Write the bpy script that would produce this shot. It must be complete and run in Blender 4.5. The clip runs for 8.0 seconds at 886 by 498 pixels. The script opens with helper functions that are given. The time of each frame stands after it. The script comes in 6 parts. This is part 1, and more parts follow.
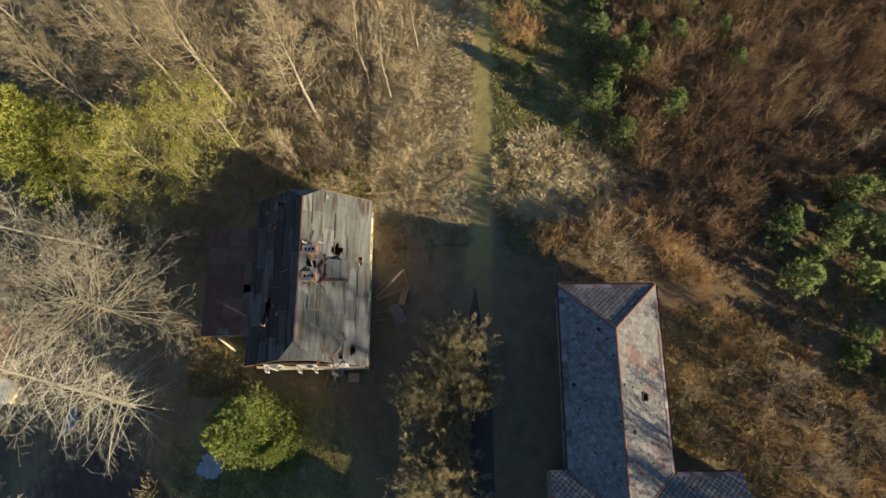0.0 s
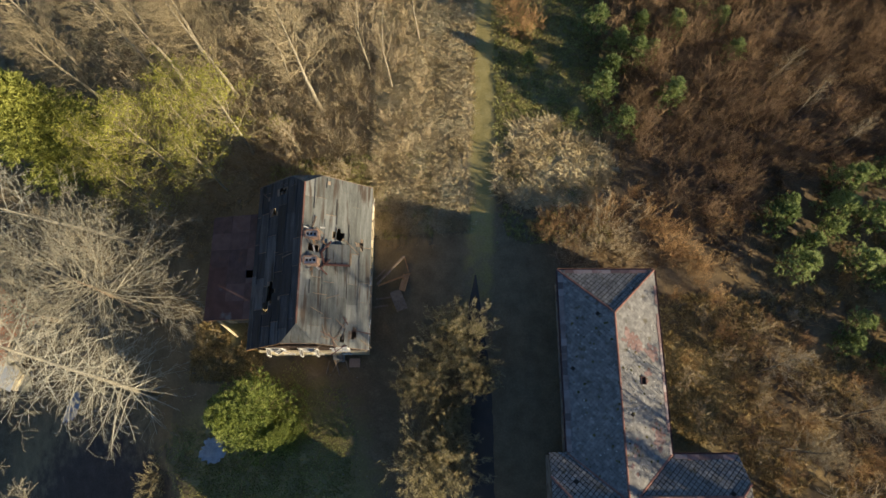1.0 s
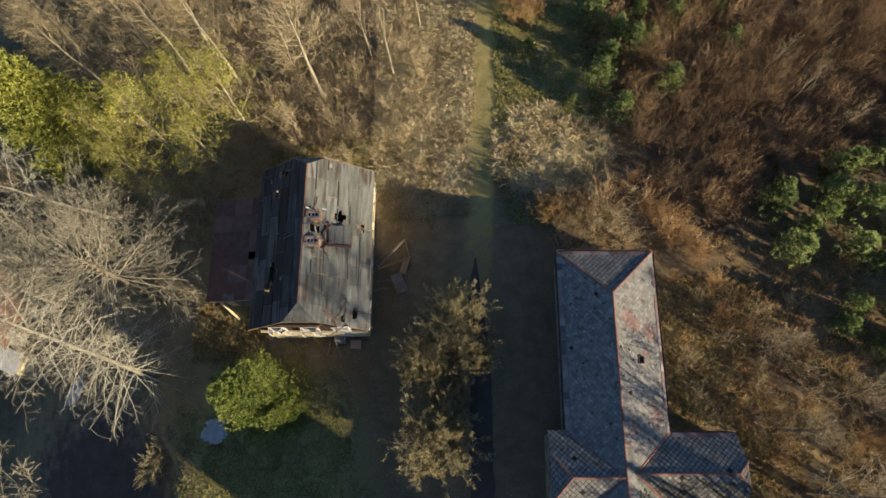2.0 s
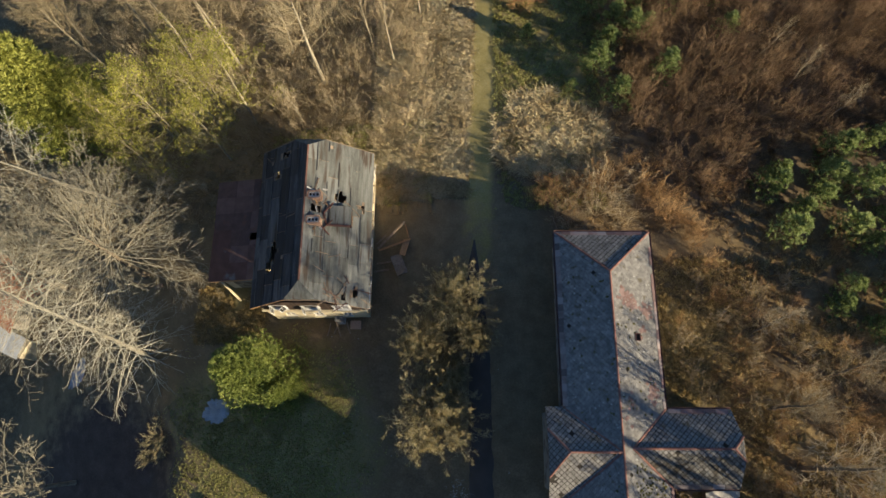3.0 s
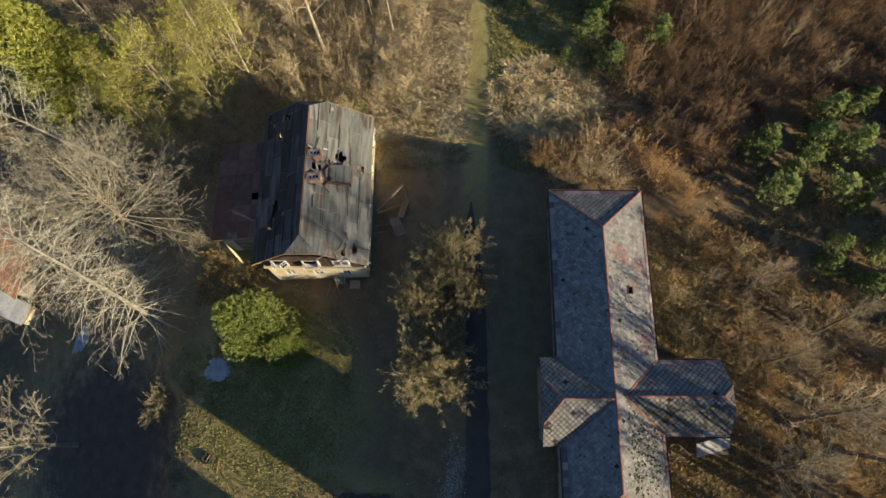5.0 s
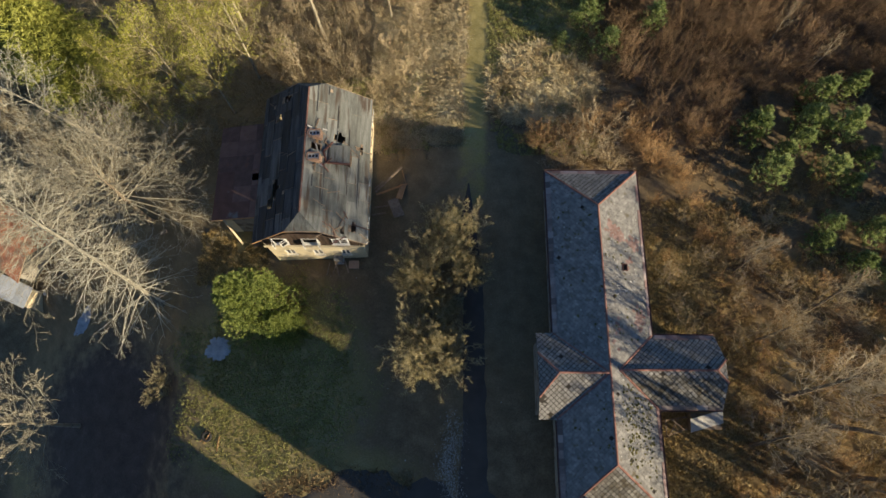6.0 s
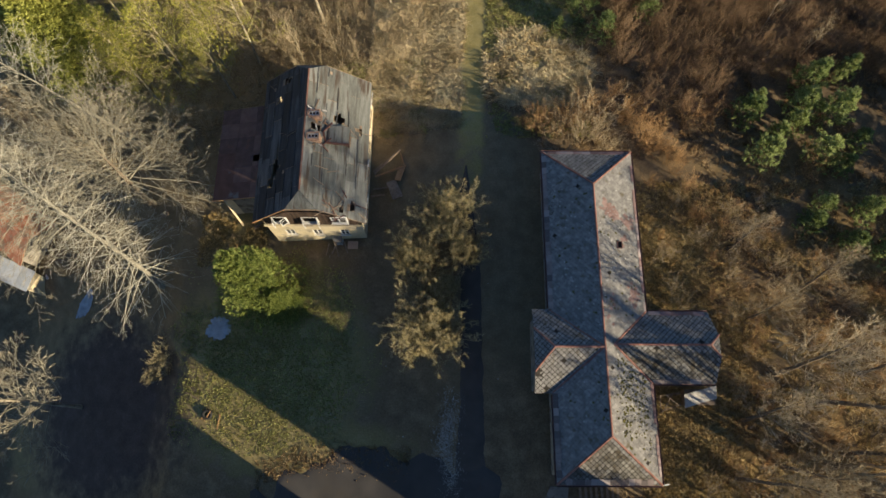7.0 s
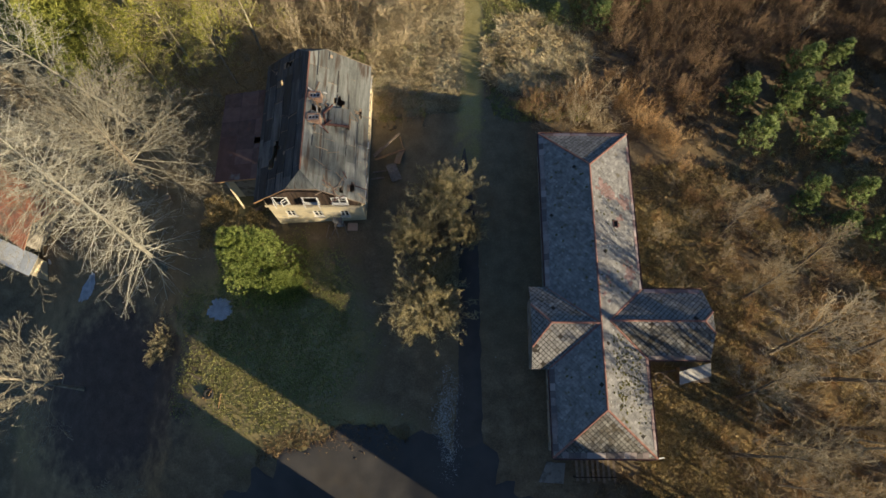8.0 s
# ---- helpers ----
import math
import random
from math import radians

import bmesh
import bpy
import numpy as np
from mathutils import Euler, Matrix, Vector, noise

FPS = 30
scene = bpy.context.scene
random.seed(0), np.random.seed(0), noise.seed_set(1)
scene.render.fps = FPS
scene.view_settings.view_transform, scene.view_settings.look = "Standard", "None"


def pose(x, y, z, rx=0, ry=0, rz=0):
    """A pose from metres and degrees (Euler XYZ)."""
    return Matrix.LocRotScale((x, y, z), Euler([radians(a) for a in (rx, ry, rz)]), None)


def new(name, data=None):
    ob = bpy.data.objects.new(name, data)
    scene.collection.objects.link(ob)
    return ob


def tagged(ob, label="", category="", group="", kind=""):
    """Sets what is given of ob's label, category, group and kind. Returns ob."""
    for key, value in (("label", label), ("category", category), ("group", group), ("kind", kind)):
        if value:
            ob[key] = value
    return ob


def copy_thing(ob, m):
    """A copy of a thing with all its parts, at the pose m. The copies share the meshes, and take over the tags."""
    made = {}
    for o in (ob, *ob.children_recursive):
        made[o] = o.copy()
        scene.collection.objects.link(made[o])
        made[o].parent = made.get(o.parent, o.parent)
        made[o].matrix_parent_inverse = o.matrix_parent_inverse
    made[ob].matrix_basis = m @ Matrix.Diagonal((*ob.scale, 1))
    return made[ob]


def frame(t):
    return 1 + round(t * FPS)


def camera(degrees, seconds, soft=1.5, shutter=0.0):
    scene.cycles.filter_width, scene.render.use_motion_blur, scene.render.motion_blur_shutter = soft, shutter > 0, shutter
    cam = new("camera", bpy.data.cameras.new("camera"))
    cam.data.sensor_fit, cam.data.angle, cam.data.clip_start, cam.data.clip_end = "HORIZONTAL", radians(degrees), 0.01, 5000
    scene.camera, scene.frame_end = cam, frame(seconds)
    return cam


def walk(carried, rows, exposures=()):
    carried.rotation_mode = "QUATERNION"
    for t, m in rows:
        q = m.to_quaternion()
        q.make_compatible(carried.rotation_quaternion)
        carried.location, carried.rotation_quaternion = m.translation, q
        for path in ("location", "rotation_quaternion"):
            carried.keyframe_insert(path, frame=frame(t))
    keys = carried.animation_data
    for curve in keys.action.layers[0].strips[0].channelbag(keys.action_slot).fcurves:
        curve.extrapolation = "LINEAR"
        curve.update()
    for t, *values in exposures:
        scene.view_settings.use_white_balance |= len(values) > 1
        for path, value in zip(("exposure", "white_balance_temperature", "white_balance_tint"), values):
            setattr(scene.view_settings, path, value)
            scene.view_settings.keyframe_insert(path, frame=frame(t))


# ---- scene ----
cam = camera(73.6, 8.0)
PATH = [                                      # seconds, place, tilt up from straight down, lean, turn
    (0, (-1.900, -0.120, 53.943), 15.427, 0.084, -0.198),
    (0.5, (-1.905, -0.808, 54.020), 15.490, 0.075, -0.133),
    (1, (-1.927, -1.589, 54.072), 15.568, 0.075, -0.061),
    (1.5, (-1.930, -2.486, 54.108), 15.651, 0.074, 0.014),
    (3, (-1.817, -5.584, 54.188), 16.040, 0.078, 0.159),
    (3.5, (-1.779, -6.666, 54.208), 16.176, 0.076, 0.187),
    (4, (-1.740, -7.781, 54.197), 16.327, 0.049, 0.214),
    (4.5, (-1.683, -8.926, 54.182), 16.471, 0.017, 0.238),
    (6, (-1.419, -12.420, 54.323), 16.909, -0.058, 0.289),
    (6.5, (-1.324, -13.575, 54.377), 17.037, -0.092, 0.298),
    (7, (-1.224, -14.743, 54.452), 17.163, -0.100, 0.314),
    (7.5, (-1.143, -15.863, 54.507), 17.261, -0.116, 0.327),
    (8, (-1.107, -16.910, 54.581), 17.343, -0.143, 0.335),
]
walk(cam, [(t, pose(*at, tilt, lean, turn)) for t, at, tilt, lean, turn in PATH], [(0, 0.2, 6700, 10.5), (8, 0.2, 6700, 10.5)])

# ---- light: low sun from the south-east, clear sky ----
SUN_ELEV, SUN_SHADOW = 17.8, (-0.865, 0.502)      # elevation; ground direction in which shadows fall
world = bpy.data.worlds.new("sky")
scene.world = world
world.use_nodes = True
wn = world.node_tree
sky = wn.nodes.new("ShaderNodeTexSky")
sky.sky_type, sky.sun_disc = "NISHITA", False
sky.ozone_density, sky.dust_density = 5.0, 0.1
sky.sun_elevation = radians(SUN_ELEV)
sky.sun_rotation = math.atan2(-SUN_SHADOW[0], -SUN_SHADOW[1])
wn.links.new(sky.outputs[0], wn.nodes["Background"].inputs[0])
wn.nodes["Background"].inputs[1].default_value = 0.103
sun = new("sun", bpy.data.lights.new("sun", "SUN"))
sun.data.energy, sun.data.angle, sun.data.color = 7.9, radians(0.6), (1.0, 0.862, 0.612)
ce = math.cos(radians(SUN_ELEV))
to_sun = Vector((-SUN_SHADOW[0] * ce, -SUN_SHADOW[1] * ce, math.sin(radians(SUN_ELEV))))
sun.matrix_world = to_sun.to_track_quat("Z", "Y").to_matrix().to_4x4()
tagged(sun, "low warm morning sun", "sun", kind="structure")

rng = random.Random(7)


# ---- materials ----
def material(name, stops, scale=3.0, rough=0.9, bump=0.3, fine=30.0, island=0.0, per_object=0.0, metal=0.0, stain=None, stain_at=(0.5, 0.62), stain_scale=0.6, stretch=(1, 1, 1), backlit=0.0, spec=0.3):
    """A worn surface: colours from noise at two scales, fine relief, and stains with a shape of their own."""
    m = bpy.data.materials.new(name)
    m.use_nodes = True
    nt = m.node_tree
    bsdf = nt.nodes["Principled BSDF"]
    bsdf.inputs["Roughness"].default_value = rough
    bsdf.inputs["Metallic"].default_value = metal
    bsdf.inputs["Specular IOR Level"].default_value = spec
    geo = nt.nodes.new("ShaderNodeNewGeometry")
    mp = nt.nodes.new("ShaderNodeMapping")
    mp.inputs["Scale"].default_value = stretch
    nt.links.new(geo.outputs["Position"], mp.inputs["Vector"])

    def noise_tex(s, detail=6.0):
        n = nt.nodes.new("ShaderNodeTexNoise")
        n.inputs["Scale"].default_value, n.inputs["Detail"].default_value = s, detail
        nt.links.new(mp.outputs[0], n.inputs["Vector"])
        return n.outputs["Fac"]

    def math_node(op, a, b):
        n = nt.nodes.new("ShaderNodeMath")
        n.operation = op
        for i, v in enumerate((a, b)):
            if isinstance(v, (int, float)):
                n.inputs[i].default_value = v
            else:
                nt.links.new(v, n.inputs[i])
        return n.outputs[0]

    fac = math_node("ADD", math_node("MULTIPLY", noise_tex(scale), 0.6), math_node("MULTIPLY", noise_tex(fine), 0.4))
    if island:
        fac = math_node("ADD", fac, math_node("MULTIPLY", math_node("SUBTRACT", geo.outputs["Random Per Island"], 0.5), island))
    if per_object:
        info = nt.nodes.new("ShaderNodeObjectInfo")
        fac = math_node("ADD", fac, math_node("MULTIPLY", math_node("SUBTRACT", info.outputs["Random"], 0.5), per_object))
    ramp = nt.nodes.new("ShaderNodeValToRGB")
    while len(ramp.color_ramp.elements) < len(stops):
        ramp.color_ramp.elements.new(0.5)
    for el, (p, c) in zip(ramp.color_ramp.elements, stops):
        el.position, el.color = p, (*c, 1)
    nt.links.new(fac, ramp.inputs[0])
    colour = ramp.outputs[0]
    if stain:
        sr = nt.nodes.new("ShaderNodeMapRange")
        sr.inputs["From Min"].default_value, sr.inputs["From Max"].default_value = stain_at
        nt.links.new(noise_tex(stain_scale, 8.0), sr.inputs["Value"])
        mix = nt.nodes.new("ShaderNodeMix")
        mix.data_type = "RGBA"
        nt.links.new(sr.outputs[0], mix.inputs["Factor"])
        nt.links.new(colour, mix.inputs[6])
        mix.inputs[7].default_value = (*stain, 1)
        colour = mix.outputs[2]
    nt.links.new(colour, bsdf.inputs["Base Color"])
    if bump:
        b = nt.nodes.new("ShaderNodeBump")
        b.inputs["Strength"].default_value, b.inputs["Distance"].default_value = bump, 0.03
        nt.links.new(fac, b.inputs["Height"])
        nt.links.new(b.outputs[0], bsdf.inputs["Normal"])
    if backlit:
        tr = nt.nodes.new("ShaderNodeBsdfTranslucent")
        nt.links.new(colour, tr.inputs[0])
        ms = nt.nodes.new("ShaderNodeMixShader")
        ms.inputs[0].default_value = backlit
        nt.links.new(bsdf.outputs[0], ms.inputs[1])
        nt.links.new(tr.outputs[0], ms.inputs[2])
        nt.links.new(ms.outputs[0], nt.nodes["Material Output"].inputs["Surface"])
    return m


def two(a, b, lo=0.3, hi=0.7):
    return [(lo, a), (hi, b)]


M = {}
M["tile"] = material("cement_tile", [(0.25, (0.125, 0.120, 0.115)), (0.5, (0.218, 0.209, 0.198)), (0.75, (0.370, 0.354, 0.330))], 2.0, 0.9, 0.05, 22, island=0.18, stain=(0.130, 0.112, 0.080), stain_at=(0.6, 0.72), stain_scale=1.6)
M["single_tile"] = material("single_cement_tile", [(0.25, (0.085, 0.079, 0.068)), (0.5, (0.165, 0.154, 0.133)), (0.75, (0.31, 0.292, 0.255))], 2.0, 0.9, 0.05, 22, per_object=0.3, stain=(0.085, 0.068, 0.045), stain_at=(0.5, 0.66), stain_scale=1.6)
M["ridge_tile"] = material("red_ridge_tile", two((0.20, 0.092, 0.072), (0.34, 0.175, 0.140)), 3, 0.85, 0.4, 30, island=0.3)
M["gutter"] = material("rusty_gutter", two((0.09, 0.045, 0.038), (0.19, 0.105, 0.09)), 3, 0.6, 0.3, 30)
M["plaster"] = material("cream_plaster", two((0.52, 0.42, 0.26), (0.74, 0.64, 0.44)), 0.9, 0.95, 0.4, 14, stain=(0.36, 0.31, 0.24), stain_at=(0.55, 0.68), stain_scale=0.9)
M["grey_plaster"] = material("grey_plaster", two((0.195, 0.176, 0.150), (0.299, 0.273, 0.234)), 0.9, 0.95, 0.4, 14, stain=(0.130, 0.111, 0.091), stain_scale=1.2)
M["dark_boards"] = material("dark_boards", two((0.035, 0.022, 0.015), (0.10, 0.065, 0.045)), 2, 0.9, 0.5, 25, stretch=(4, 4, 0.6), island=0.3)
M["rust_sheet"] = material("rusty_sheet", two((0.088, 0.039, 0.030), (0.165, 0.083, 0.066)), 1.2, 0.6, 0.3, 20, island=0.25, stain=(0.187, 0.165, 0.154), stain_at=(0.62, 0.7), stain_scale=0.8)
M["timber"] = material("grey_timber", two((0.16, 0.11, 0.075), (0.34, 0.26, 0.19)), 4, 0.9, 0.4, 40, island=0.3)
M["new_timber"] = material("orange_timber", two((0.34, 0.18, 0.08), (0.52, 0.31, 0.16)), 4, 0.85, 0.4, 40, island=0.3)
M["brick"] = material("red_brick", two((0.33, 0.19, 0.125), (0.50, 0.33, 0.235)), 6, 0.9, 0.5, 40, island=0.4, per_object=0.4)
M["white_paint"] = material("white_paint", two((0.62, 0.60, 0.55), (0.82, 0.80, 0.76)), 3, 0.6, 0.2, 30)
M["glass"] = material("dark_glass", two((0.02, 0.022, 0.025), (0.05, 0.05, 0.055)), 2, 0.08, 0.0, 10, spec=0.6)
M["deck"] = material("dark_decking", two((0.02, 0.017, 0.014), (0.05, 0.042, 0.035)), 2, 0.95, 0.3, 20)
# near-black colour in place of shade inside windows, hatch and flues
M["void"] = material("inner_shade", two((0.02, 0.016, 0.012), (0.04, 0.03, 0.022)), 3, 0.95, 0.2, 20)
M["brown_sheet"] = material("brown_roof_sheet", two((0.105, 0.060, 0.050), (0.215, 0.125, 0.102)), 1.4, 0.75, 0.4, 18, per_object=0.4, stain=(0.17, 0.085, 0.06), stain_at=(0.6, 0.68), stain_scale=0.9)
M["asphalt"] = material("asphalt", two((0.064, 0.054, 0.047), (0.106, 0.090, 0.077)), 0.8, 0.85, 0.3, 60, stain=(0.090, 0.079, 0.064), stain_at=(0.58, 0.72), stain_scale=0.35)
M["stone"] = material("pale_stone", two((0.34, 0.32, 0.29), (0.55, 0.53, 0.5)), 3, 0.9, 0.4, 30)


# ---- building blocks ----
class Shape:
    """Collects corners and faces for one mesh."""

    def __init__(self):
        self.v, self.f = [], []

    def add(self, verts, faces):
        n = len(self.v)
        self.v.extend([tuple(p) for p in verts])
        self.f.extend([tuple(i + n for i in q) for q in faces])
        return self

    def box(self, x0, y0, z0, x1, y1, z1, m=None):
        p = [Vector((x, y, z)) for z in (z0, z1) for x, y in ((x0, y0), (x1, y0), (x1, y1), (x0, y1))]
        if m:
            p = [m @ q for q in p]
        return self.add(p, [(3, 2, 1, 0), (4, 5, 6, 7), (0, 1, 5, 4), (1, 2, 6, 5), (2, 3, 7, 6), (3, 0, 4, 7)])

    def beam(self, a, b, w, h, up=(0, 0, 1), tip=1.0):
        """A straight beam from a to b, w wide and h high."""
        a, b = Vector(a), Vector(b)
        d = (b - a).normalized()
        s = d.cross(Vector(up))
        s = s.normalized() if s.length > 1e-4 else Vector((1, 0, 0))
        u = s.cross(d)
        p = []
        for q, k in ((a, 1.0), (b, tip)):
            p += [q + s * (i * w * k / 2) + u * (j * h * k / 2) for i, j in ((-1, -1), (1, -1), (1, 1), (-1, 1))]
        return self.add(p, [(3, 2, 1, 0), (4, 5, 6, 7), (0, 1, 5, 4), (1, 2, 6, 5), (2, 3, 7, 6), (3, 0, 4, 7)])

    def slab(self, poly, thick):
        """A flat plate: the outline poly is its upper side."""
        poly = [Vector(p) for p in poly]
        n = normal_of(poly)
        low = [p - n * thick for p in poly]
        k = len(poly)
        return self.add(poly + low, [tuple(range(k)), tuple(range(2 * k - 1, k - 1, -1))] + [(i, k + i, k + (i + 1) % k, (i + 1) % k) for i in range(k)])

    def mesh(self, name, mat, smooth=False):
        me = bpy.data.meshes.new(name)
        me.from_pydata(self.v, [], self.f)
        me.materials.append(mat)
        if smooth:
            me.polygons.foreach_set("use_smooth", [True] * len(me.polygons))
        me.update()
        return me


def normal_of(poly):
    n = Vector((0, 0, 0))
    for i in range(len(poly)):
        a, b = poly[i], poly[(i + 1) % len(poly)]
        n += a.cross(b)
    return n.normalized()


def part(name, shape, mat, parent=None, label="", kind="", smooth=False):
    """Links a shape as one mesh object, under a thing or a part."""
    ob = new(name, shape.mesh(name, mat, smooth) if isinstance(shape, Shape) else shape)
    if parent:
        ob.parent = parent
    return tagged(ob, label, kind=kind)


def thing(name, label, category, group="", at=(0, 0, 0), kind=""):
    ob = new(name)
    ob.empty_display_size = 0.3
    ob.location = at
    return tagged(ob, label, category, group, kind)


# ---- the ground ----
def ground_z(x, y):
    """The hillside: level by the long building, falling to the west."""
    w = 4.0 - x
    z = -0.145 * w * min(1.0, 0.5 + w / 22) if w > 0 else 0.015 * min(-w, 60)
    if x < -24:
        z -= 0.0105 * min(-24 - x, 30) ** 2 * (1 - 0.6 * min(1.0, max(0.0, (y - 14) / 12)))
    if y < 3:
        z -= 0.125 * min(3 - y, 45) * min(1.0, max(0.35, (14 - x) / 18))
    edge = -27.3 + 2.0 * noise.noise((0.5, y * 0.3, 9.0))
    if x < edge and y < 4:                  # the lawn ends in a bank
        z -= 2.6 * min(1.0, (edge - x) / 4.0) * min(1.0, (4 - y) / 4.0)
    if y > 20:
        z += 0.02 * min(y - 20, 60)
    z -= 0.45 * math.exp(-((x + 7) / 5) ** 2 - ((y - 13) / 6) ** 2)      # hollow added by the east wall, so the long building's shadow reaches it
    z += 0.45 * math.exp(-((x + 12) / 5) ** 2 - ((y + 3) / 5) ** 2)      # swell added on the lawn, so sun reaches its lit patch
    return z + 0.12 * noise.noise((x * 0.12, y * 0.12, 0.3))


def spread(lo, hi, step, far, grow=1.35):
    a = [lo + i * (hi - lo) / round((hi - lo) / step) for i in range(round((hi - lo) / step) + 1)]
    s, left, right = step, [lo], [hi]
    while right[-1] < far:
        s *= grow
        right.append(right[-1] + s)
        left.append(left[-1] - s)
    return left[:0:-1] + a + right[1:]


def terrain(mat):
    xs, ys = spread(-70, 60, 0.6, 2200), spread(-45, 70, 0.6, 2200)
    sh = Shape()
    w = len(xs)
    sh.v = [(x, y, ground_z(x, y) + 0.06 * noise.noise((x * 0.9, y * 0.9, 4.0))) for y in ys for x in xs]
    sh.f = [(j * w + i, j * w + i + 1, (j + 1) * w + i + 1, (j + 1) * w + i) for j in range(len(ys) - 1) for i in range(w - 1)]
    return tagged(part("ground", sh, mat, smooth=True), "rough hillside of dry grass, leaf litter and partly shade-darkened soil", "ground", kind="structure")


def ground_material():
    """Soil, leaf litter, straw-coloured meadow and mossy lawn, each over its own stretch of ground with ragged edges."""
    m = bpy.data.materials.new("hillside_ground")
    m.use_nodes = True
    nt = m.node_tree
    bsdf = nt.nodes["Principled BSDF"]
    bsdf.inputs["Roughness"].default_value = 0.95
    bsdf.inputs["Specular IOR Level"].default_value = 0.15
    geo = nt.nodes.new("ShaderNodeNewGeometry")
    sep = nt.nodes.new("ShaderNodeSeparateXYZ")
    nt.links.new(geo.outputs["Position"], sep.inputs[0])

    def calc(op, a, b=0.0):
        n = nt.nodes.new("ShaderNodeMath")
        n.operation = op
        for i, v in enumerate((a, b)):
            if isinstance(v, (int, float)):
                n.inputs[i].default_value = v
            else:
                nt.links.new(v, n.inputs[i])
        return n.outputs[0]

    def speck(s, detail=6.0, rough=0.6):
        n = nt.nodes.new("ShaderNodeTexNoise")
        n.inputs["Scale"].default_value, n.inputs["Detail"].default_value, n.inputs["Roughness"].default_value = s, detail, rough
        nt.links.new(geo.outputs["Position"], n.inputs["Vector"])
        return n.outputs["Fac"]

    broad, middle, grain = speck(0.12), speck(0.7, 8), speck(6.0, 8, 0.7)

    def ramp(fac, stops):
        r = nt.nodes.new("ShaderNodeValToRGB")
        while len(r.color_ramp.elements) < len(stops):
            r.color_ramp.elements.new(0.5)
        for el, (p, c) in zip(r.color_ramp.elements, stops):
            el.position, el.color = p, (*c, 1)
        nt.links.new(fac, r.inputs[0])
        return r.outputs[0]

    def zone(cx, cy, rx, ry, soft=0.35):
        dx, dy = calc("DIVIDE", calc("SUBTRACT", sep.outputs[0], cx), rx), calc("DIVIDE", calc("SUBTRACT", sep.outputs[1], cy), ry)
        d = calc("SQRT", calc("ADD", calc("MULTIPLY", dx, dx), calc("MULTIPLY", dy, dy)))
        d = calc("ADD", d, calc("MULTIPLY", calc("SUBTRACT", middle, 0.5), 1.1))
        r = nt.nodes.new("ShaderNodeMapRange")
        r.inputs["From Min"].default_value, r.inputs["From Max"].default_value = 1.0 + soft / 2, 1.0 - soft / 2
        nt.links.new(d, r.inputs["Value"])
        return r.outputs[0]

    def over(base, top, mask):
        n = nt.nodes.new("ShaderNodeMix")
        n.data_type = "RGBA"
        nt.links.new(mask, n.inputs["Factor"])
        nt.links.new(base, n.inputs[6])
        nt.links.new(top, n.inputs[7])
        return n.outputs[2]

    mixed = calc("ADD", calc("MULTIPLY", middle, 0.5), calc("MULTIPLY", grain, 0.5))
    litter = ramp(mixed, [(0.3, (0.085, 0.064, 0.042)), (0.5, (0.18, 0.132, 0.08)), (0.68, (0.31, 0.23, 0.14))])
    straw = ramp(mixed, [(0.3, (0.27, 0.215, 0.115)), (0.5, (0.42, 0.34, 0.195)), (0.68, (0.56, 0.47, 0.30))])
    lawn = ramp(mixed, [(0.3, (0.150, 0.122, 0.052)), (0.5, (0.265, 0.215, 0.098)), (0.68, (0.395, 0.325, 0.165))])
    soil = ramp(mixed, [(0.3, (0.125, 0.096, 0.058)), (0.5, (0.205, 0.160, 0.097)), (0.7, (0.305, 0.24, 0.15))])
    ochre = ramp(mixed, [(0.3, (0.16, 0.107, 0.045)), (0.5, (0.30, 0.207, 0.092)), (0.68, (0.45, 0.335, 0.168))])
    patch_map = nt.nodes.new("ShaderNodeMapRange")
    patch_map.inputs["From Min"].default_value, patch_map.inputs["From Max"].default_value = 0.45, 0.58
    nt.links.new(speck(0.22, 5), patch_map.inputs["Value"])
    patchy = patch_map.outputs[0]
    # dark colours that paint the shade below the bank
    shaded = ramp(mixed, [(0.3, (0.055, 0.043, 0.038)), (0.5, (0.086, 0.068, 0.061)), (0.7, (0.132, 0.106, 0.095))])
    tan = ramp(mixed, [(0.3, (0.15, 0.108, 0.059)), (0.5, (0.28, 0.210, 0.118)), (0.68, (0.42, 0.325, 0.192))])
    c = litter
    c = over(c, tan, zone(-27, 36, 36, 19))
    c = over(c, straw, zone(-3, 34, 6, 19))
    c = over(c, lawn, zone(8, 33, 7, 12))
    c = over(c, straw, zone(8.5, 22.5, 6, 4))
    c = over(c, lawn, zone(-19, -8, 10.5, 10))
    side = calc("ABSOLUTE", calc("SUBTRACT", calc("SUBTRACT", sep.outputs[0], calc("MULTIPLY", sep.outputs[1], 0.04)), 0.92))
    side = calc("ADD", side, calc("MULTIPLY", calc("SUBTRACT", middle, 0.5), 1.6))
    band = nt.nodes.new("ShaderNodeMapRange")
    band.inputs["From Min"].default_value, band.inputs["From Max"].default_value = 1.6, 0.9
    nt.links.new(side, band.inputs["Value"])
    trodden = ramp(mixed, [(0.3, (0.22, 0.185, 0.065)), (0.5, (0.36, 0.30, 0.12)), (0.7, (0.48, 0.40, 0.20))])
    c = over(c, ochre, calc("MULTIPLY", zone(32, -9, 17, 19, 0.8), patchy))
    c = over(c, ochre, zone(21, -15, 5, 7, 0.8))
    c = over(c, lawn, zone(19.5, 0, 3.5, 5, 0.8))
    c = over(c, lawn, zone(-50, -15, 4, 6, 0.6))
    c = over(c, lawn, zone(6.5, 27.5, 4.5, 2.6, 0.9))
    c = over(c, lawn, zone(-12, 21.5, 5, 2.6, 0.8))
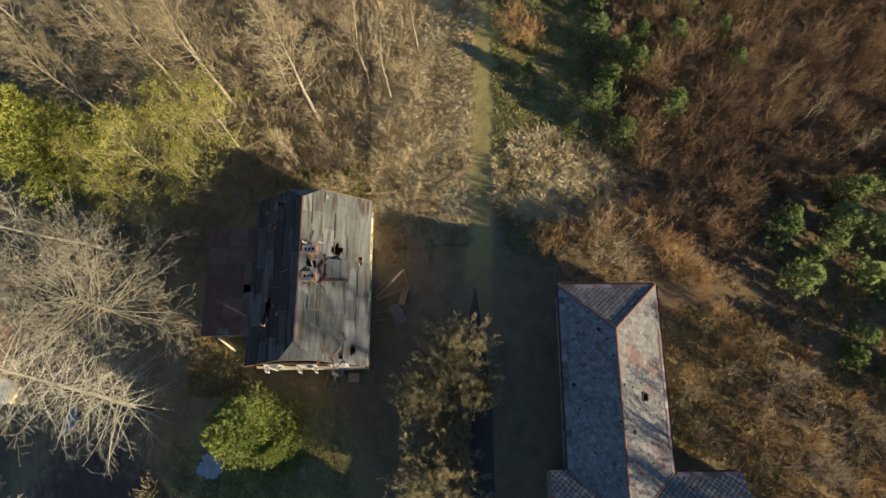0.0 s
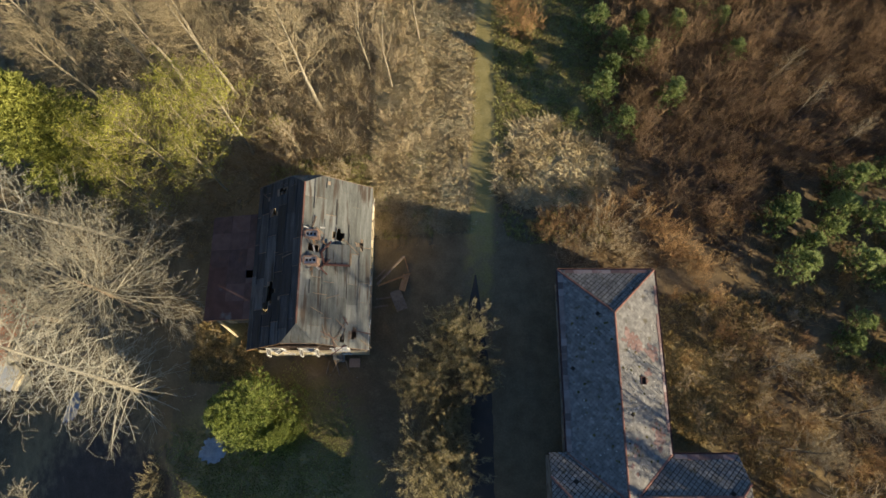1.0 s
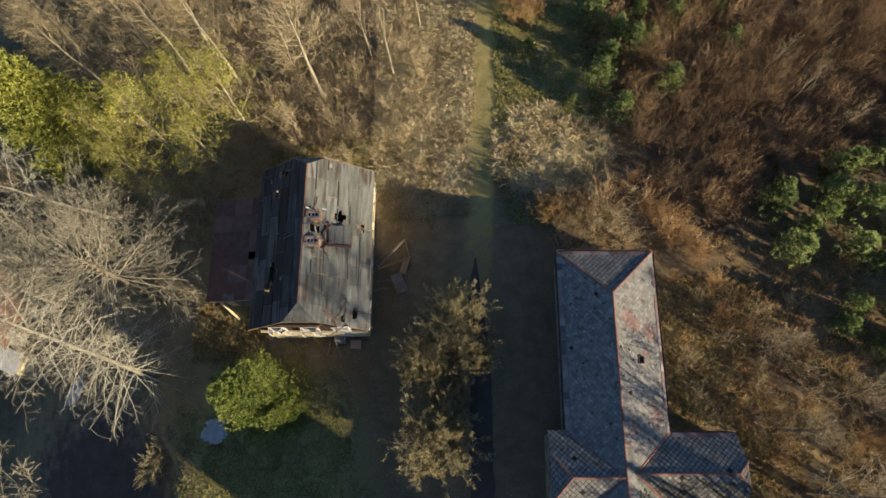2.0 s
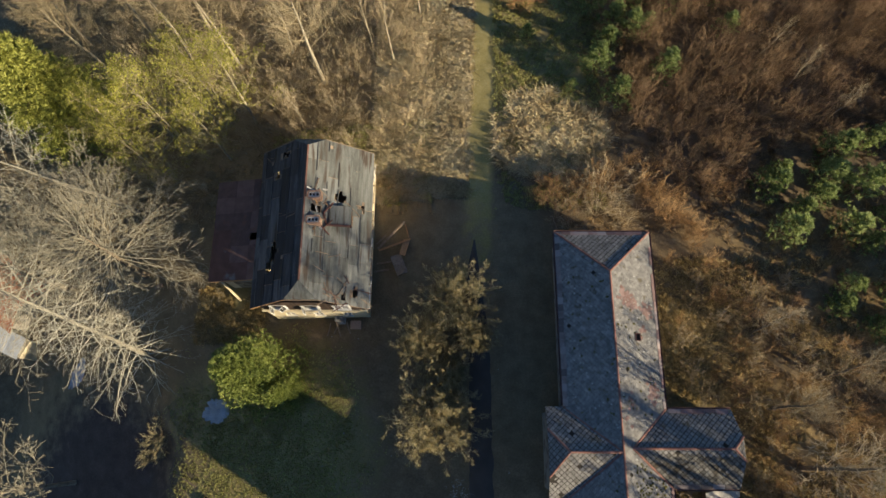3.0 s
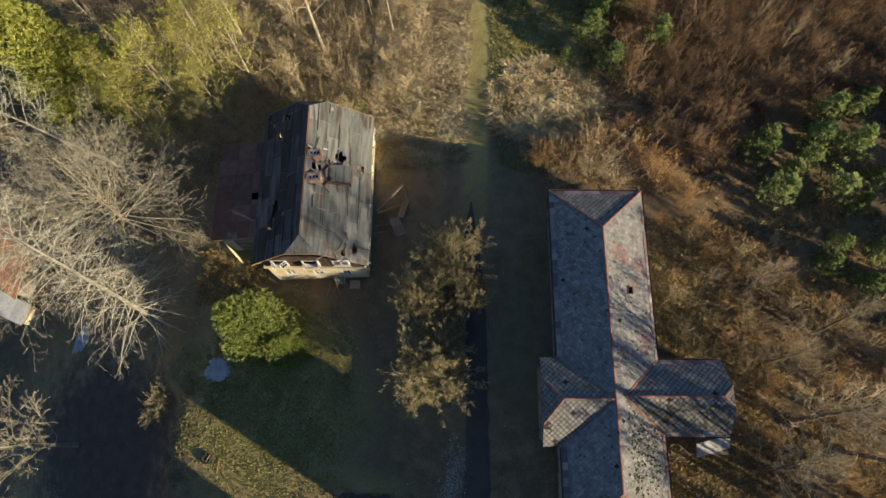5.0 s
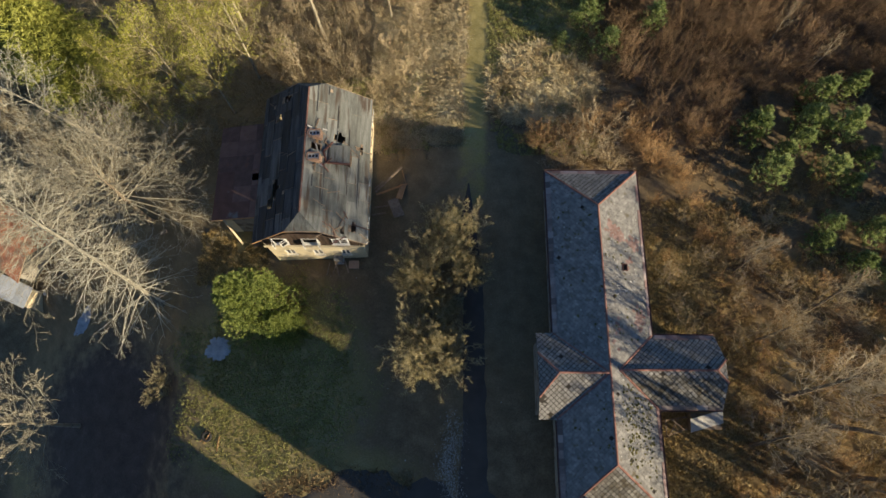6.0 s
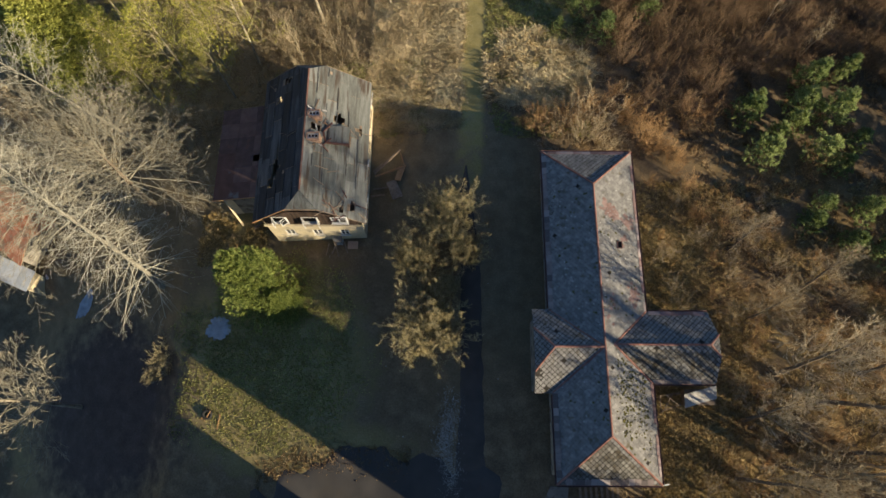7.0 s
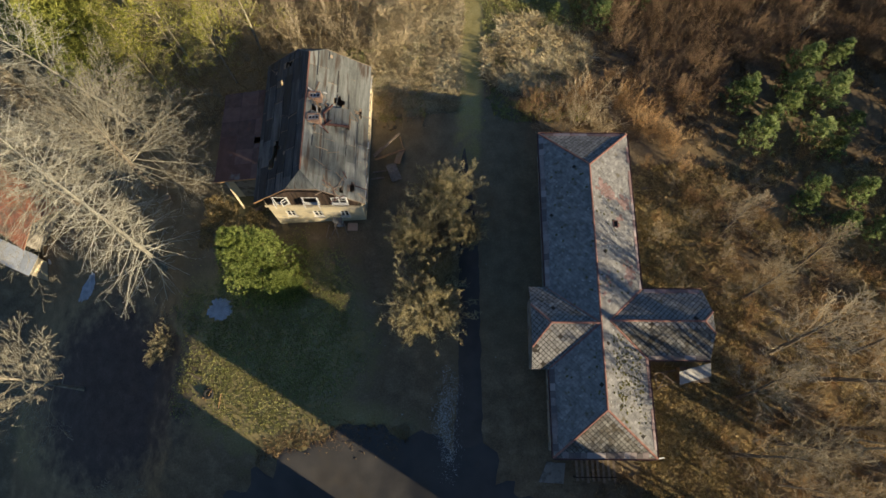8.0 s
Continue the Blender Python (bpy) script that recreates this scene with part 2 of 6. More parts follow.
    c = over(c, lawn, zone(-14, -16.4, 9, 2.6, 0.5))
    c = over(c, soil, zone(2, 4, 9, 14))
    c = over(c, soil, zone(-28, 8, 11, 9))
    c = over(c, soil, zone(-5, 12, 6, 5))
    c = over(c, soil, zone(-40, -12, 14, 13))
    c = over(c, trodden, calc("MULTIPLY", band.outputs[0], zone(2, 32, 12, 20.5)))
    c = over(c, lawn, zone(-22.6, 4.6, 3.2, 2.6, 0.6))
    # painted shade over the ground west of the lawn
    c = over(c, shaded, zone(-38, -13, 10.5, 10, 0.5))
    nt.links.new(c, bsdf.inputs["Base Color"])
    b = nt.nodes.new("ShaderNodeBump")
    b.inputs["Strength"].default_value, b.inputs["Distance"].default_value = 0.7, 0.12
    nt.links.new(mixed, b.inputs["Height"])
    nt.links.new(b.outputs[0], bsdf.inputs["Normal"])
    return m


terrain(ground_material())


def ribbon(name, line, mat, label, category, lift=0.03, rag=0.15, seed=0, across=6):
    """A strip that follows the ground: rows of (x, y, half width)."""
    sh = Shape()
    rows = []
    for (x0, y0, w0), (x1, y1, w1) in zip(line, line[1:]):
        n = max(2, int(math.hypot(x1 - x0, y1 - y0) / 0.5))
        rows += [(x0 + (x1 - x0) * i / n, y0 + (y1 - y0) * i / n, w0 + (w1 - w0) * i / n) for i in range(n)]
    rows.append(line[-1])
    for i, (x, y, w) in enumerate(rows):
        a, b = rows[max(i - 1, 0)], rows[min(i + 1, len(rows) - 1)]
        d = Vector((b[0] - a[0], b[1] - a[1])).normalized()
        for k in range(across + 1):
            s = (k / across * 2 - 1) * (w + rag * noise.noise((x * 0.7, y * 0.7, seed + (k > across / 2) * 9)))
            px, py = x - d.y * s, y + d.x * s
            edge = 0.06 if k in (0, across) else 0.0
            sh.v.append((px, py, ground_z(px, py) + 0.06 * noise.noise((px * 0.9, py * 0.9, 4.0)) + lift - edge))
    n = across + 1
    sh.f = [(i * n + k, i * n + k + 1, (i + 1) * n + k + 1, (i + 1) * n + k) for i in range(len(rows) - 1) for k in range(across)]
    sh.f = [q[::-1] for q in sh.f]
    return tagged(part(name, sh, mat, smooth=True), label, category, kind="structure")


ribbon("road", [(1.1, 11.0, 0.06), (1.0, 9.6, 0.35), (0.95, 7, 0.65), (1.4, 2, 0.95), (1.5, -12, 1.05), (1.3, -19, 1.4), (0.8, -25, 1.8), (0.5, -40, 1.8)], M["asphalt"], "narrow crumbling asphalt lane beside the long building", "road", 0.06, 0.2, 5)


# ---- roofs ----
def thing_part(name, parent, label=""):
    ob = new(name)
    ob.parent = parent
    ob.empty_display_size = 0.2
    return tagged(ob, label)


def clip_convex(bm, poly):
    """Cuts everything outside the upright prism over the plan outline poly."""
    k = len(poly)
    area = sum(poly[i][0] * poly[(i + 1) % k][1] - poly[(i + 1) % k][0] * poly[i][1] for i in range(k))
    for i in range(k):
        a, b = Vector(poly[i]).to_2d(), Vector(poly[(i + 1) % k]).to_2d()
        d = b - a
        n = Vector((d.y, -d.x, 0)) * (1 if area > 0 else -1)
        bmesh.ops.bisect_plane(bm, geom=bm.verts[:] + bm.edges[:] + bm.faces[:], plane_co=(a.x, a.y, 0), plane_no=n, clear_outer=True)


def inside_by(c, poly, d):
    """Whether c lies in the plan outline poly (anticlockwise) by at least d."""
    for i in range(len(poly)):
        a, b = poly[i].to_2d(), poly[(i + 1) % len(poly)].to_2d()
        e = (b - a).normalized()
        if e.x * (c.y - a.y) - e.y * (c.x - a.x) < d:
            return False
    return True


def tile_field(poly, size, seed, missing=0.004, jitter=0.008, gap=0.034, singles=None):
    """Diamond-laid tiles over one roof slope, cut at its edges. poly: 3D corners, anticlockwise from above."""
    r = random.Random(seed)
    poly = [Vector(p) for p in poly]
    n = normal_of(poly)
    up = (Vector((0, 0, 1)) - n * n.z).normalized()
    side = up.cross(n)
    us, vs = [p.dot(side) for p in poly], [p.dot(up) for p in poly]
    origin = poly[0] - side * poly[0].dot(side) - up * poly[0].dot(up)
    sh = Shape()
    half = size / 2
    j = 0
    v = min(vs) - half
    while v < max(vs) + half:
        u = min(us) - half + (half if j % 2 else 0)
        while u < max(us) + half:
            if r.random() > missing:
                c = origin + side * u + up * v + n * (0.02 + r.uniform(0, jitter))
                tilt = r.gauss(0, 0.012)
                h = half - gap
                if singles is not None and len(singles) < 150 and inside_by(c, poly, half):
                    singles.append(Matrix((side, up, n)).transposed().to_4x4())
                    singles[-1].translation = c
                    u += size
                    continue
                # lower corner proud, upper corner tucked in
                top = [c - up * h + n * 0.006, c + side * h + n * tilt * h, c + up * h - n * 0.002, c - side * h - n * tilt * h]
                sh.add(top + [p - n * 0.02 for p in top], [(0, 1, 2, 3), (0, 4, 5, 1), (3, 7, 4, 0), (1, 5, 6, 2), (2, 6, 7, 3)])
            u += size
        v += half
        j += 1
    me = sh.mesh("tiles", M["tile"])
    bm = bmesh.new()
    bm.from_mesh(me)
    bpy.data.meshes.remove(me)
    clip_convex(bm, poly)
    out = bpy.data.meshes.new("roof_tiles")
    bm.to_mesh(out)
    bm.free()
    out.materials.append(M["tile"])
    return out


def ridge_run(sh, a, b, width=0.19, step=0.33, lift=0.03):
    """A row of half-round ridge tiles from a to b."""
    a, b = Vector(a), Vector(b)
    d = b - a
    k = max(1, round(d.length / step))
    side = d.cross(Vector((0, 0, 1))).normalized()
    up = side.cross(d.normalized())
    for i in range(k):
        p, q = a + d * (i / k), a + d * ((i + 1.08) / k)
        rows = []
        for e, s in ((p, 1.08), (q, 0.92)):
            rows.append([e + up * lift + side * (math.cos(t) * width / 2 * s) + up * (math.sin(t) * width * 0.33 * s) for t in (math.pi, math.pi * 0.72, math.pi * 0.5, math.pi * 0.28, 0)])
        sh.add(rows[0] + rows[1], [(m, m + 1, m + 6, m + 5) for m in range(4)] + [(4, 3, 2, 1, 0)])
    return sh


def gutter_run(parent, a, b, out, r=0.075):
    """A half-round gutter along an eave from a to b; out: the way it faces."""
    sh = Shape()
    a, b, o = Vector(a), Vector(b), Vector(out)
    rows = []
    for e in (a, b):
        for rad in (r, r - 0.012):
            rows.append([e + o * (r + 0.02 - math.cos(t) * rad) + Vector((0, 0, -math.sin(t) * rad)) for t in [math.pi * i / 6 for i in range(7)]])
    sh.add(rows[0] + rows[2], [(i, i + 7, i + 8, i + 1) for i in range(6)])
    sh.add(rows[1] + rows[3], [(i, i + 1, i + 8, i + 7) for i in range(6)])
    sh.add([rows[0][0], rows[1][0], rows[2][0], rows[3][0], rows[0][6], rows[1][6], rows[2][6], rows[3][6]], [(0, 1, 3, 2), (4, 6, 7, 5)])
    return part("gutter", sh, M["gutter"], parent, "rusty half-round gutter")


# ---- the long building ----
LX0, LX1, LY0, LY1, LE, LR = 7.95, 16.3, -18.7, 10.42, 4.05, 5.8
LXM = (LX0 + LX1) / 2
long_house = thing("long_building", "long single-storey building with a cross-shaped tiled hip roof", "building", at=(12, -4, 0))
long_house.location = (0, 0, 0)
ER = 5.45                                     # height of the east wing's ridge
WY, EY = -8.0, -7.75                       # ridge lines of the west and east wing
A_N, A_S = (LXM, 6.45, LR), (LXM, -15.0, LR)
W_J, E_J = (LXM - 0.05, WY, LR - 0.02), (12.95, EY, ER)
WX, WN, WS, WH, W_A = 6.45, -4.55, -11.65, 4.92, (8.0, WY, LR - 0.02)   # west wing: end, eaves, foot and peak of its half hip
EX, EN, ES, EH, E_A = 21.9, -4.75, -10.8, 5.0, (20.95, EY, ER)
slopes = {
    "north": [(LX1, LY1, LE), A_N, (LX0, LY1, LE)],
    "south": [(LX0, LY0, LE), A_S, (LX1, LY0, LE)],
    "east_n": [(LX1, EN, LE), (LX1, LY1, LE), A_N, (LXM, EY, LR), E_J],
    "east_s": [(LX1, LY0, LE), (LX1, ES, LE), E_J, (LXM, EY, LR), A_S],
    "west_n": [(LX0, LY1, LE), (LX0, WN, LE), W_J, A_N],
    "west_s": [(LX0, WS, LE), (LX0, LY0, LE), A_S, W_J],
    "w_n": [(WX, WN, LE), (WX, WN - 1.75, WH), W_A, W_J, (LX0, WN, LE)],
    "w_s": [(WX, WS, LE), (LX0, WS, LE), W_J, W_A, (WX, WS + 1.75, WH)],
    "w_hip": [(WX, WN - 1.75, WH), (WX, WS + 1.75, WH), W_A],
    "e_n": [(EX - 0.3, EN, LE), (EX, EN - 2.1, EH), E_A, E_J, (LX1, EN, LE)],
    "e_s": [(LX1, ES, LE), (EX - 0.3, ES, LE), (EX, ES + 2.1, EH), E_A, E_J],
    "e_hip": [(EX, ES + 2.1, EH), (EX, EN - 2.1, EH), E_A],
}
roof = thing_part("roof", long_house, "cross-shaped hip roof of weathered grey diamond tiles")
for key, poly in slopes.items():
    pts = [Vector(p) for p in poly]
    if normal_of(pts).z < 0:
        poly = poly[::-1]
        slopes[key] = poly
    part("roof_deck", Shape().slab([Vector(p) for p in poly], 0.10), M["deck"], roof)
single_tiles = []
for i, (key, poly) in enumerate(slopes.items()):
    big = key not in ("east_n", "east_s", "west_n", "west_s")
    one_by_one = [] if key in ("south", "e_s") else None
    part("roof_tiles", tile_field(poly, 0.47 if big else 0.42, i, gap=0.034 if big else 0.009, singles=one_by_one), M["tile"], roof, kind="stuff")
    single_tiles += one_by_one or []
h_ = 0.235 - 0.036
tile_me = Shape().add([(0, -h_, .006), (h_, 0, 0), (0, h_, -.002), (-h_, 0, 0), (0, -h_, -.014), (h_, 0, -.02), (0, h_, -.022), (-h_, 0, -.02)], [(0, 1, 2, 3), (0, 4, 5, 1), (3, 7, 4, 0), (1, 5, 6, 2), (2, 6, 7, 3)]).mesh("tile", M["single_tile"])
for m_ in single_tiles:
    ob = new("tile", tile_me)
    ob.parent = roof
    ob.matrix_basis = m_ @ Matrix.Rotation(rng.gauss(0, 0.02), 4, "Z")
ridges = Shape()
for a, b in ((A_N, A_S), (A_N, (LX0, LY1, LE)), (A_N, (LX1, LY1, LE)), (A_S, (LX0, LY0, LE)), (A_S, (LX1, LY0, LE)), (W_A, W_J), (W_A, (WX, WN - 1.75, WH)), (W_A, (WX, WS + 1.75, WH)), (E_J, E_A), (E_A, (EX, EN - 2.1, EH)), (E_A, (EX, ES + 2.1, EH)), (E_J, (LX1, EN, LE)), (E_J, (LX1, ES, LE)), (W_J, (LX0, WN - 0.1, LE)), (W_J, (LX0, WS + 0.1, LE))):
    ridge_run(ridges, a, b)
part("ridge_tiles", ridges, M["ridge_tile"], roof, "row of red clay ridge tiles", kind="stuff")
WL = 0.45                                     # eaves overhang
for x0, y0, x1, y1 in ((LX0 + WL, LY0 + WL, LX1 - WL, LY1 - WL), (WX + WL, WS + WL, 9, WN - WL), (15, ES + WL, EX - WL, EN - WL)):
    part("wall", Shape().box(x0, y0, -5, x1, y1, LE - 0.02), M["grey_plaster"], long_house, "grey plastered wall")
# gable pieces under the half hips
for x, n, s_, h, d in ((WX + WL, WN - WL, WS + WL, WH, 0.2), (EX - WL, EN - WL, ES + WL, EH, -0.2)):
    ring = [(s_, LE - .05), (n, LE - .05), (n - 1.5, h - .07), (s_ + 1.5, h - .07)]
    part("gable", Shape().add([(x, a, b) for a, b in ring] + [(x + d, a, b) for a, b in ring], [(0, 1, 2, 3), (4, 7, 6, 5), (0, 3, 7, 4), (2, 1, 5, 6), (3, 2, 6, 7)]), M["grey_plaster"], long_house, "grey plastered gable")
for a, b, o in (((LX0, LY0, LE), (LX0, WS - 0.1, LE), (-1, 0, 0)), ((LX0, WN + 0.1, LE), (LX0, LY1, LE), (-1, 0, 0)), ((LX1, LY1, LE), (LX1, EN + 0.05, LE), (1, 0, 0)), ((LX1, ES - 0.05, LE), (LX1, LY0, LE), (1, 0, 0)), ((LX0, LY1, LE), (LX1, LY1, LE), (0, 1, 0)), ((LX1, LY0, LE), (LX0, LY0, LE), (0, -1, 0)), ((EX - 0.3, ES, LE), (LX1, ES, LE), (0, -1, 0)), ((LX1, EN, LE), (EX - 0.3, EN, LE), (0, 1, 0))):
    gutter_run(long_house, a, b, o)

# ---- the derelict house ----
HX0, HX1, HY0, HY1, HE, HR = -18.9, -8.45, 3.72, 18.55, 2.7, 6.3
HXM = -13.9
house = thing("derelict_house", "derelict cream-plastered house with a broken felt roof", "house")
HH, hw = 5.4, 1.4
HN, HS = 17.75, 5.5                            # ridge ends
HK = (HR - HE) / (HX1 - HXM)                 # fall of the east slope
sE = [(HX1, HY0, HE), (HX1, HY1, HE), (HXM + hw, HY1 + .2, HH), (HXM, HN, HR), (HXM, HS, HR), (HXM + hw, HY0 + .3, HH)]
sW = [(HX0, HY1, HE), (HX0, HY0, HE), (HXM - hw, HY0 + .3, HH), (HXM, HS, HR), (HXM, HN, HR), (HXM - hw, HY1 + .2, HH)]
sN = [(HXM + hw, HY1 + .2, HH), (HXM - hw, HY1 + .2, HH), (HXM, HN, HR)]
sS = [(HXM - hw, HY0 + .3, HH), (HXM + hw, HY0 + .3, HH), (HXM, HS, HR)]


def roof_point(side, s, y, lift=0.0):
    """A point on a long slope: s metres in plan from the ridge, east (1) or west (-1)."""
    k = HK if side > 0 else (HR - HE) / (HXM - HX0)
    sag = -0.10 * math.sin(math.pi * min(1, s / 5)) * (0.6 + 0.4 * math.sin(y * 0.7)) * (0.5 if side > 0 else 1.0)
    return Vector((HXM + side * s, y, HR - s * k + sag + lift))


def cut_to(shape, poly, name, mat):
    me = shape.mesh("rough", mat)
    bm = bmesh.new()
    bm.from_mesh(me)
    bpy.data.meshes.remove(me)
    clip_convex(bm, poly)
    out = bpy.data.meshes.new(name)
    bm.to_mesh(out)
    bm.free()
    out.materials.append(mat)
    return out


def open_at(holes, s, y, grow_=0.0):
    return any(((s - h[0]) / (h[2] + grow_)) ** 2 + ((y - h[1]) / (h[3] + grow_)) ** 2 < 1 for h in holes)


def felt_roll(side, s, w, y, l, nb, nc, cells_, seed, course):
    """One torn, wrinkled length of felt with a little thickness."""
    sh, at = Shape(), {}

    def corner_(bi, c, low):
        if (bi, c, low) not in at:
            a, q = s + w * c / nc + (0.06 if c == nc else 0), y + l * bi / nb
            up = 0.045 + 0.012 * course + 0.035 * noise.noise((a * 1.7, q * 0.9, seed)) + 0.02 * noise.noise((a * 6, q * 4, seed + 3))
            at[(bi, c, low)] = len(sh.v)
            sh.v.append(roof_point(side, a, q, up - (0.008 if low else 0)))
        return at[(bi, c, low)]

    for bi, c in cells_:
        ring = ((bi, c), (bi, c + 1), (bi + 1, c + 1), (bi + 1, c))
        top, low = [corner_(*k, 0) for k in ring], [corner_(*k, 1) for k in ring]
        sh.f.append(tuple(top if side > 0 else top[::-1]))
        sh.f.append(tuple(low[::-1] if side > 0 else low))
        for k, other in enumerate(((bi - 1, c), (bi, c + 1), (bi + 1, c), (bi, c - 1))):
            if other not in cells_:
                q = (top[k], low[k], low[(k + 1) % 4], top[(k + 1) % 4])
                sh.f.append(q if side > 0 else q[::-1])
    return sh


def slope_cover(parent, side, poly, holes, felt, bare_boards, seed):
    """Roof boards with holes in them, and rolls of felt laid along the slope, torn round the holes."""
    r = random.Random(seed)
    width = abs((HX1 if side > 0 else HX0) - HXM)
    boards = Shape()
    s = 0.0
    while s < width:
        y = HY0 - 0.1
        while y < HY1 + 0.4:
            l = r.uniform(0.5, 0.8)
            if not open_at(holes, s + 0.09, y + l / 2):
                p = [roof_point(side, a, b, r.uniform(-0.01, 0.01)) for a, b in ((s, y), (s + 0.17, y), (s + 0.17, y + l), (s, y + l))]
                boards.slab(p if side > 0 else p[::-1], 0.03)
            y += l
        s += 0.18
    part("roof_decking", cut_to(boards, poly, "roof_decking", M["timber"]), M["timber"], parent, "grey weathered roof boards", kind="stuff")
    s, course = -0.05, 0
    while s < width + 0.02:
        w = r.uniform(0.82, 1.02)
        y = HY0 - 0.2
        while y < HY1 + 0.4:
            l = r.uniform(1.4, 4.5)
            cells_ = set()
            nb, nc = max(1, round(l / 0.35)), 3
            for bi in range(nb):
                for c in range(nc):
                    sc, yc = s + w * (c + 0.5) / nc, y + l * (bi + 0.5) / nb
                    torn = c in (0, nc - 1) and r.random() < bare_boards
                    if not torn and sc < width + 0.05 and not open_at(holes, sc, yc, 0.05):
                        cells_.add((bi, c))
            while cells_:
                patch, todo = set(), [min(cells_)]
                while todo:
                    k = todo.pop()
                    if k in cells_:
                        cells_.discard(k)
                        patch.add(k)
                        todo += [(k[0] + 1, k[1]), (k[0] - 1, k[1]), (k[0], k[1] + 1), (k[0], k[1] - 1)]
                part("felt_sheet", cut_to(felt_roll(side, s, w, y, l, nb, nc, patch, seed, course), poly, "felt_sheet", felt), felt, parent)
            y += l + (r.uniform(0.0, 0.06))
        s += w
        course = (course + 1) % 2
        y = HY0 + 0.1
        while y < HY1 - 0.3 and s < width - 0.2:
            l = r.uniform(0.8, 3.0)
            if r.random() < 0.5 and not open_at(holes, s, y + l / 2, 0.3):
                n_ = max(2, int(l / 0.3))
                o = [s + 0.05 * noise.noise((s, (y + l * i / n_) * 1.5, 2.0)) for i in range(n_ + 1)]
                tar = Shape()
                for i in range(n_ + 1):
                    q = min(y + l * i / n_, HY1)
                    tar.v += [roof_point(side, o[i] - 0.03, q, 0.10), roof_point(side, o[i] + 0.035, q, 0.095), roof_point(side, o[i] - 0.03, q, 0.06), roof_point(side, o[i] + 0.035, q, 0.055)]
                for i in range(n_):
                    a, b = i * 4, i * 4 + 4
                    tar.f += [(a, a + 1, b + 1, b), (a, b, b + 2, a + 2), (a + 1, a + 3, b + 3, b + 1)]
                part("tar_seam", cut_to(tar, poly, "tar_seam", M["dark_felt"]), M["dark_felt"], parent)
            y += l + r.uniform(0, 0.5)


# one dark colour for tar seams and for the west slope's shade
M["dark_felt"] = material("tar_and_shade_felt", [(0.25, (0.020, 0.020, 0.023)), (0.5, (0.046, 0.047, 0.051)), (0.75, (0.135, 0.135, 0.135))], 1.2, 0.7, 0.5, 16, per_object=0.35, stretch=(3.2, 0.3, 2), stain=(0.03, 0.026, 0.022), stain_at=(0.56, 0.64), stain_scale=0.8)
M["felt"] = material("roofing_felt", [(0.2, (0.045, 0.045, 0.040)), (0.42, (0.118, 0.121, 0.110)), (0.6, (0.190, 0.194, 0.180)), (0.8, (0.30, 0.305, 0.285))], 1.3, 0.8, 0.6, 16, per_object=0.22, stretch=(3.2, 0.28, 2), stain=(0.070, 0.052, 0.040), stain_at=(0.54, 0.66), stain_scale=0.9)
hroof = thing_part("roof", house, "patched grey felt roof with holes and torn sheets")
for p in (sN, sS):
    part("half_hip", Shape().slab([Vector(q) for q in p], 0.08), M["felt"], hroof)
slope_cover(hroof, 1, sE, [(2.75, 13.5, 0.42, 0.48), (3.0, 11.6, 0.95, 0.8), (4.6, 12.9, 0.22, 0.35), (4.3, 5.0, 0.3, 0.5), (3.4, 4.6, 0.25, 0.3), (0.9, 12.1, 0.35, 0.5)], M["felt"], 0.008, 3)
# the west slope's shade is put into its darker felt
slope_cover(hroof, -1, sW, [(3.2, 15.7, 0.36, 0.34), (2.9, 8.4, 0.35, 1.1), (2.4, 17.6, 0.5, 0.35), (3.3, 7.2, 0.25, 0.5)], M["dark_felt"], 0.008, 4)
yy = 5.5
while yy < 17.7:
    l = rng.uniform(0.9, 1.6)
    y1 = min(yy + l, 17.8)
    cap = Shape().add([roof_point(-1, 0.12, yy, 0.085), roof_point(1, 0, yy, 0.12), roof_point(1, 0.1, yy, 0.085), roof_point(-1, 0.12, y1, 0.085), roof_point(1, 0, y1, 0.12), roof_point(1, 0.1, y1, 0.085), roof_point(1, 0, yy, 0.10), roof_point(1, 0, y1, 0.10)], [(0, 3, 4, 1), (1, 4, 5, 2), (0, 6, 7, 3), (6, 2, 5, 7), (0, 1, 2, 6), (3, 7, 5, 4)])
    part("ridge_cap", cap, M["rust_sheet"], hroof)
    yy += l + 0.03

# walls: cream ground floor, dark boarded gables
GX0, GX1, GY0, GY1 = -17.85, -8.82, 3.75, 18.3


def house_wall(*box):
    part("wall", Shape().box(*box), M["plaster"], house, "stained cream plaster wall")


t_, LEDGE = 0.35, 2.1
for x0, y0, x1, y1 in ((GX0, GY0, GX0 + t_, GY1), (GX1 - t_, GY0, GX1, GY1), (GX0 + t_, GY1 - t_, GX1 - t_, GY1)):
    house_wall(x0, y0, -6, x1, y1, 2.65)
LOW = ((-16.5, -15.55), (-13.85, -12.9), (-11.2, -10.3))          # ground-floor windows of the south wall
xs = [GX0 + t_] + [v for w in LOW for v in w] + [GX1 - t_]
for i in range(0, len(xs), 2):
    house_wall(xs[i], GY0, -6, xs[i + 1], GY0 + t_, LEDGE)
for a, b in LOW:
    house_wall(a, GY0, -6, b, GY0 + t_, -0.85)
    house_wall(a, GY0, 0.6, b, GY0 + t_, LEDGE)
part("attic_floor", Shape().box(GX0 + t_, GY0 + t_, 1.8, GX1 - t_, GY1 - t_, 2.05), M["timber"], house, "dusty attic floor boards")
cornice = Shape().box(GX0 - 0.14, GY0 - 0.16, LEDGE - 0.18, GX1 + 0.14, GY0 - 0.004, LEDGE + 0.02)
part("cornice", cornice, M["plaster"], house, "cream plaster cornice")
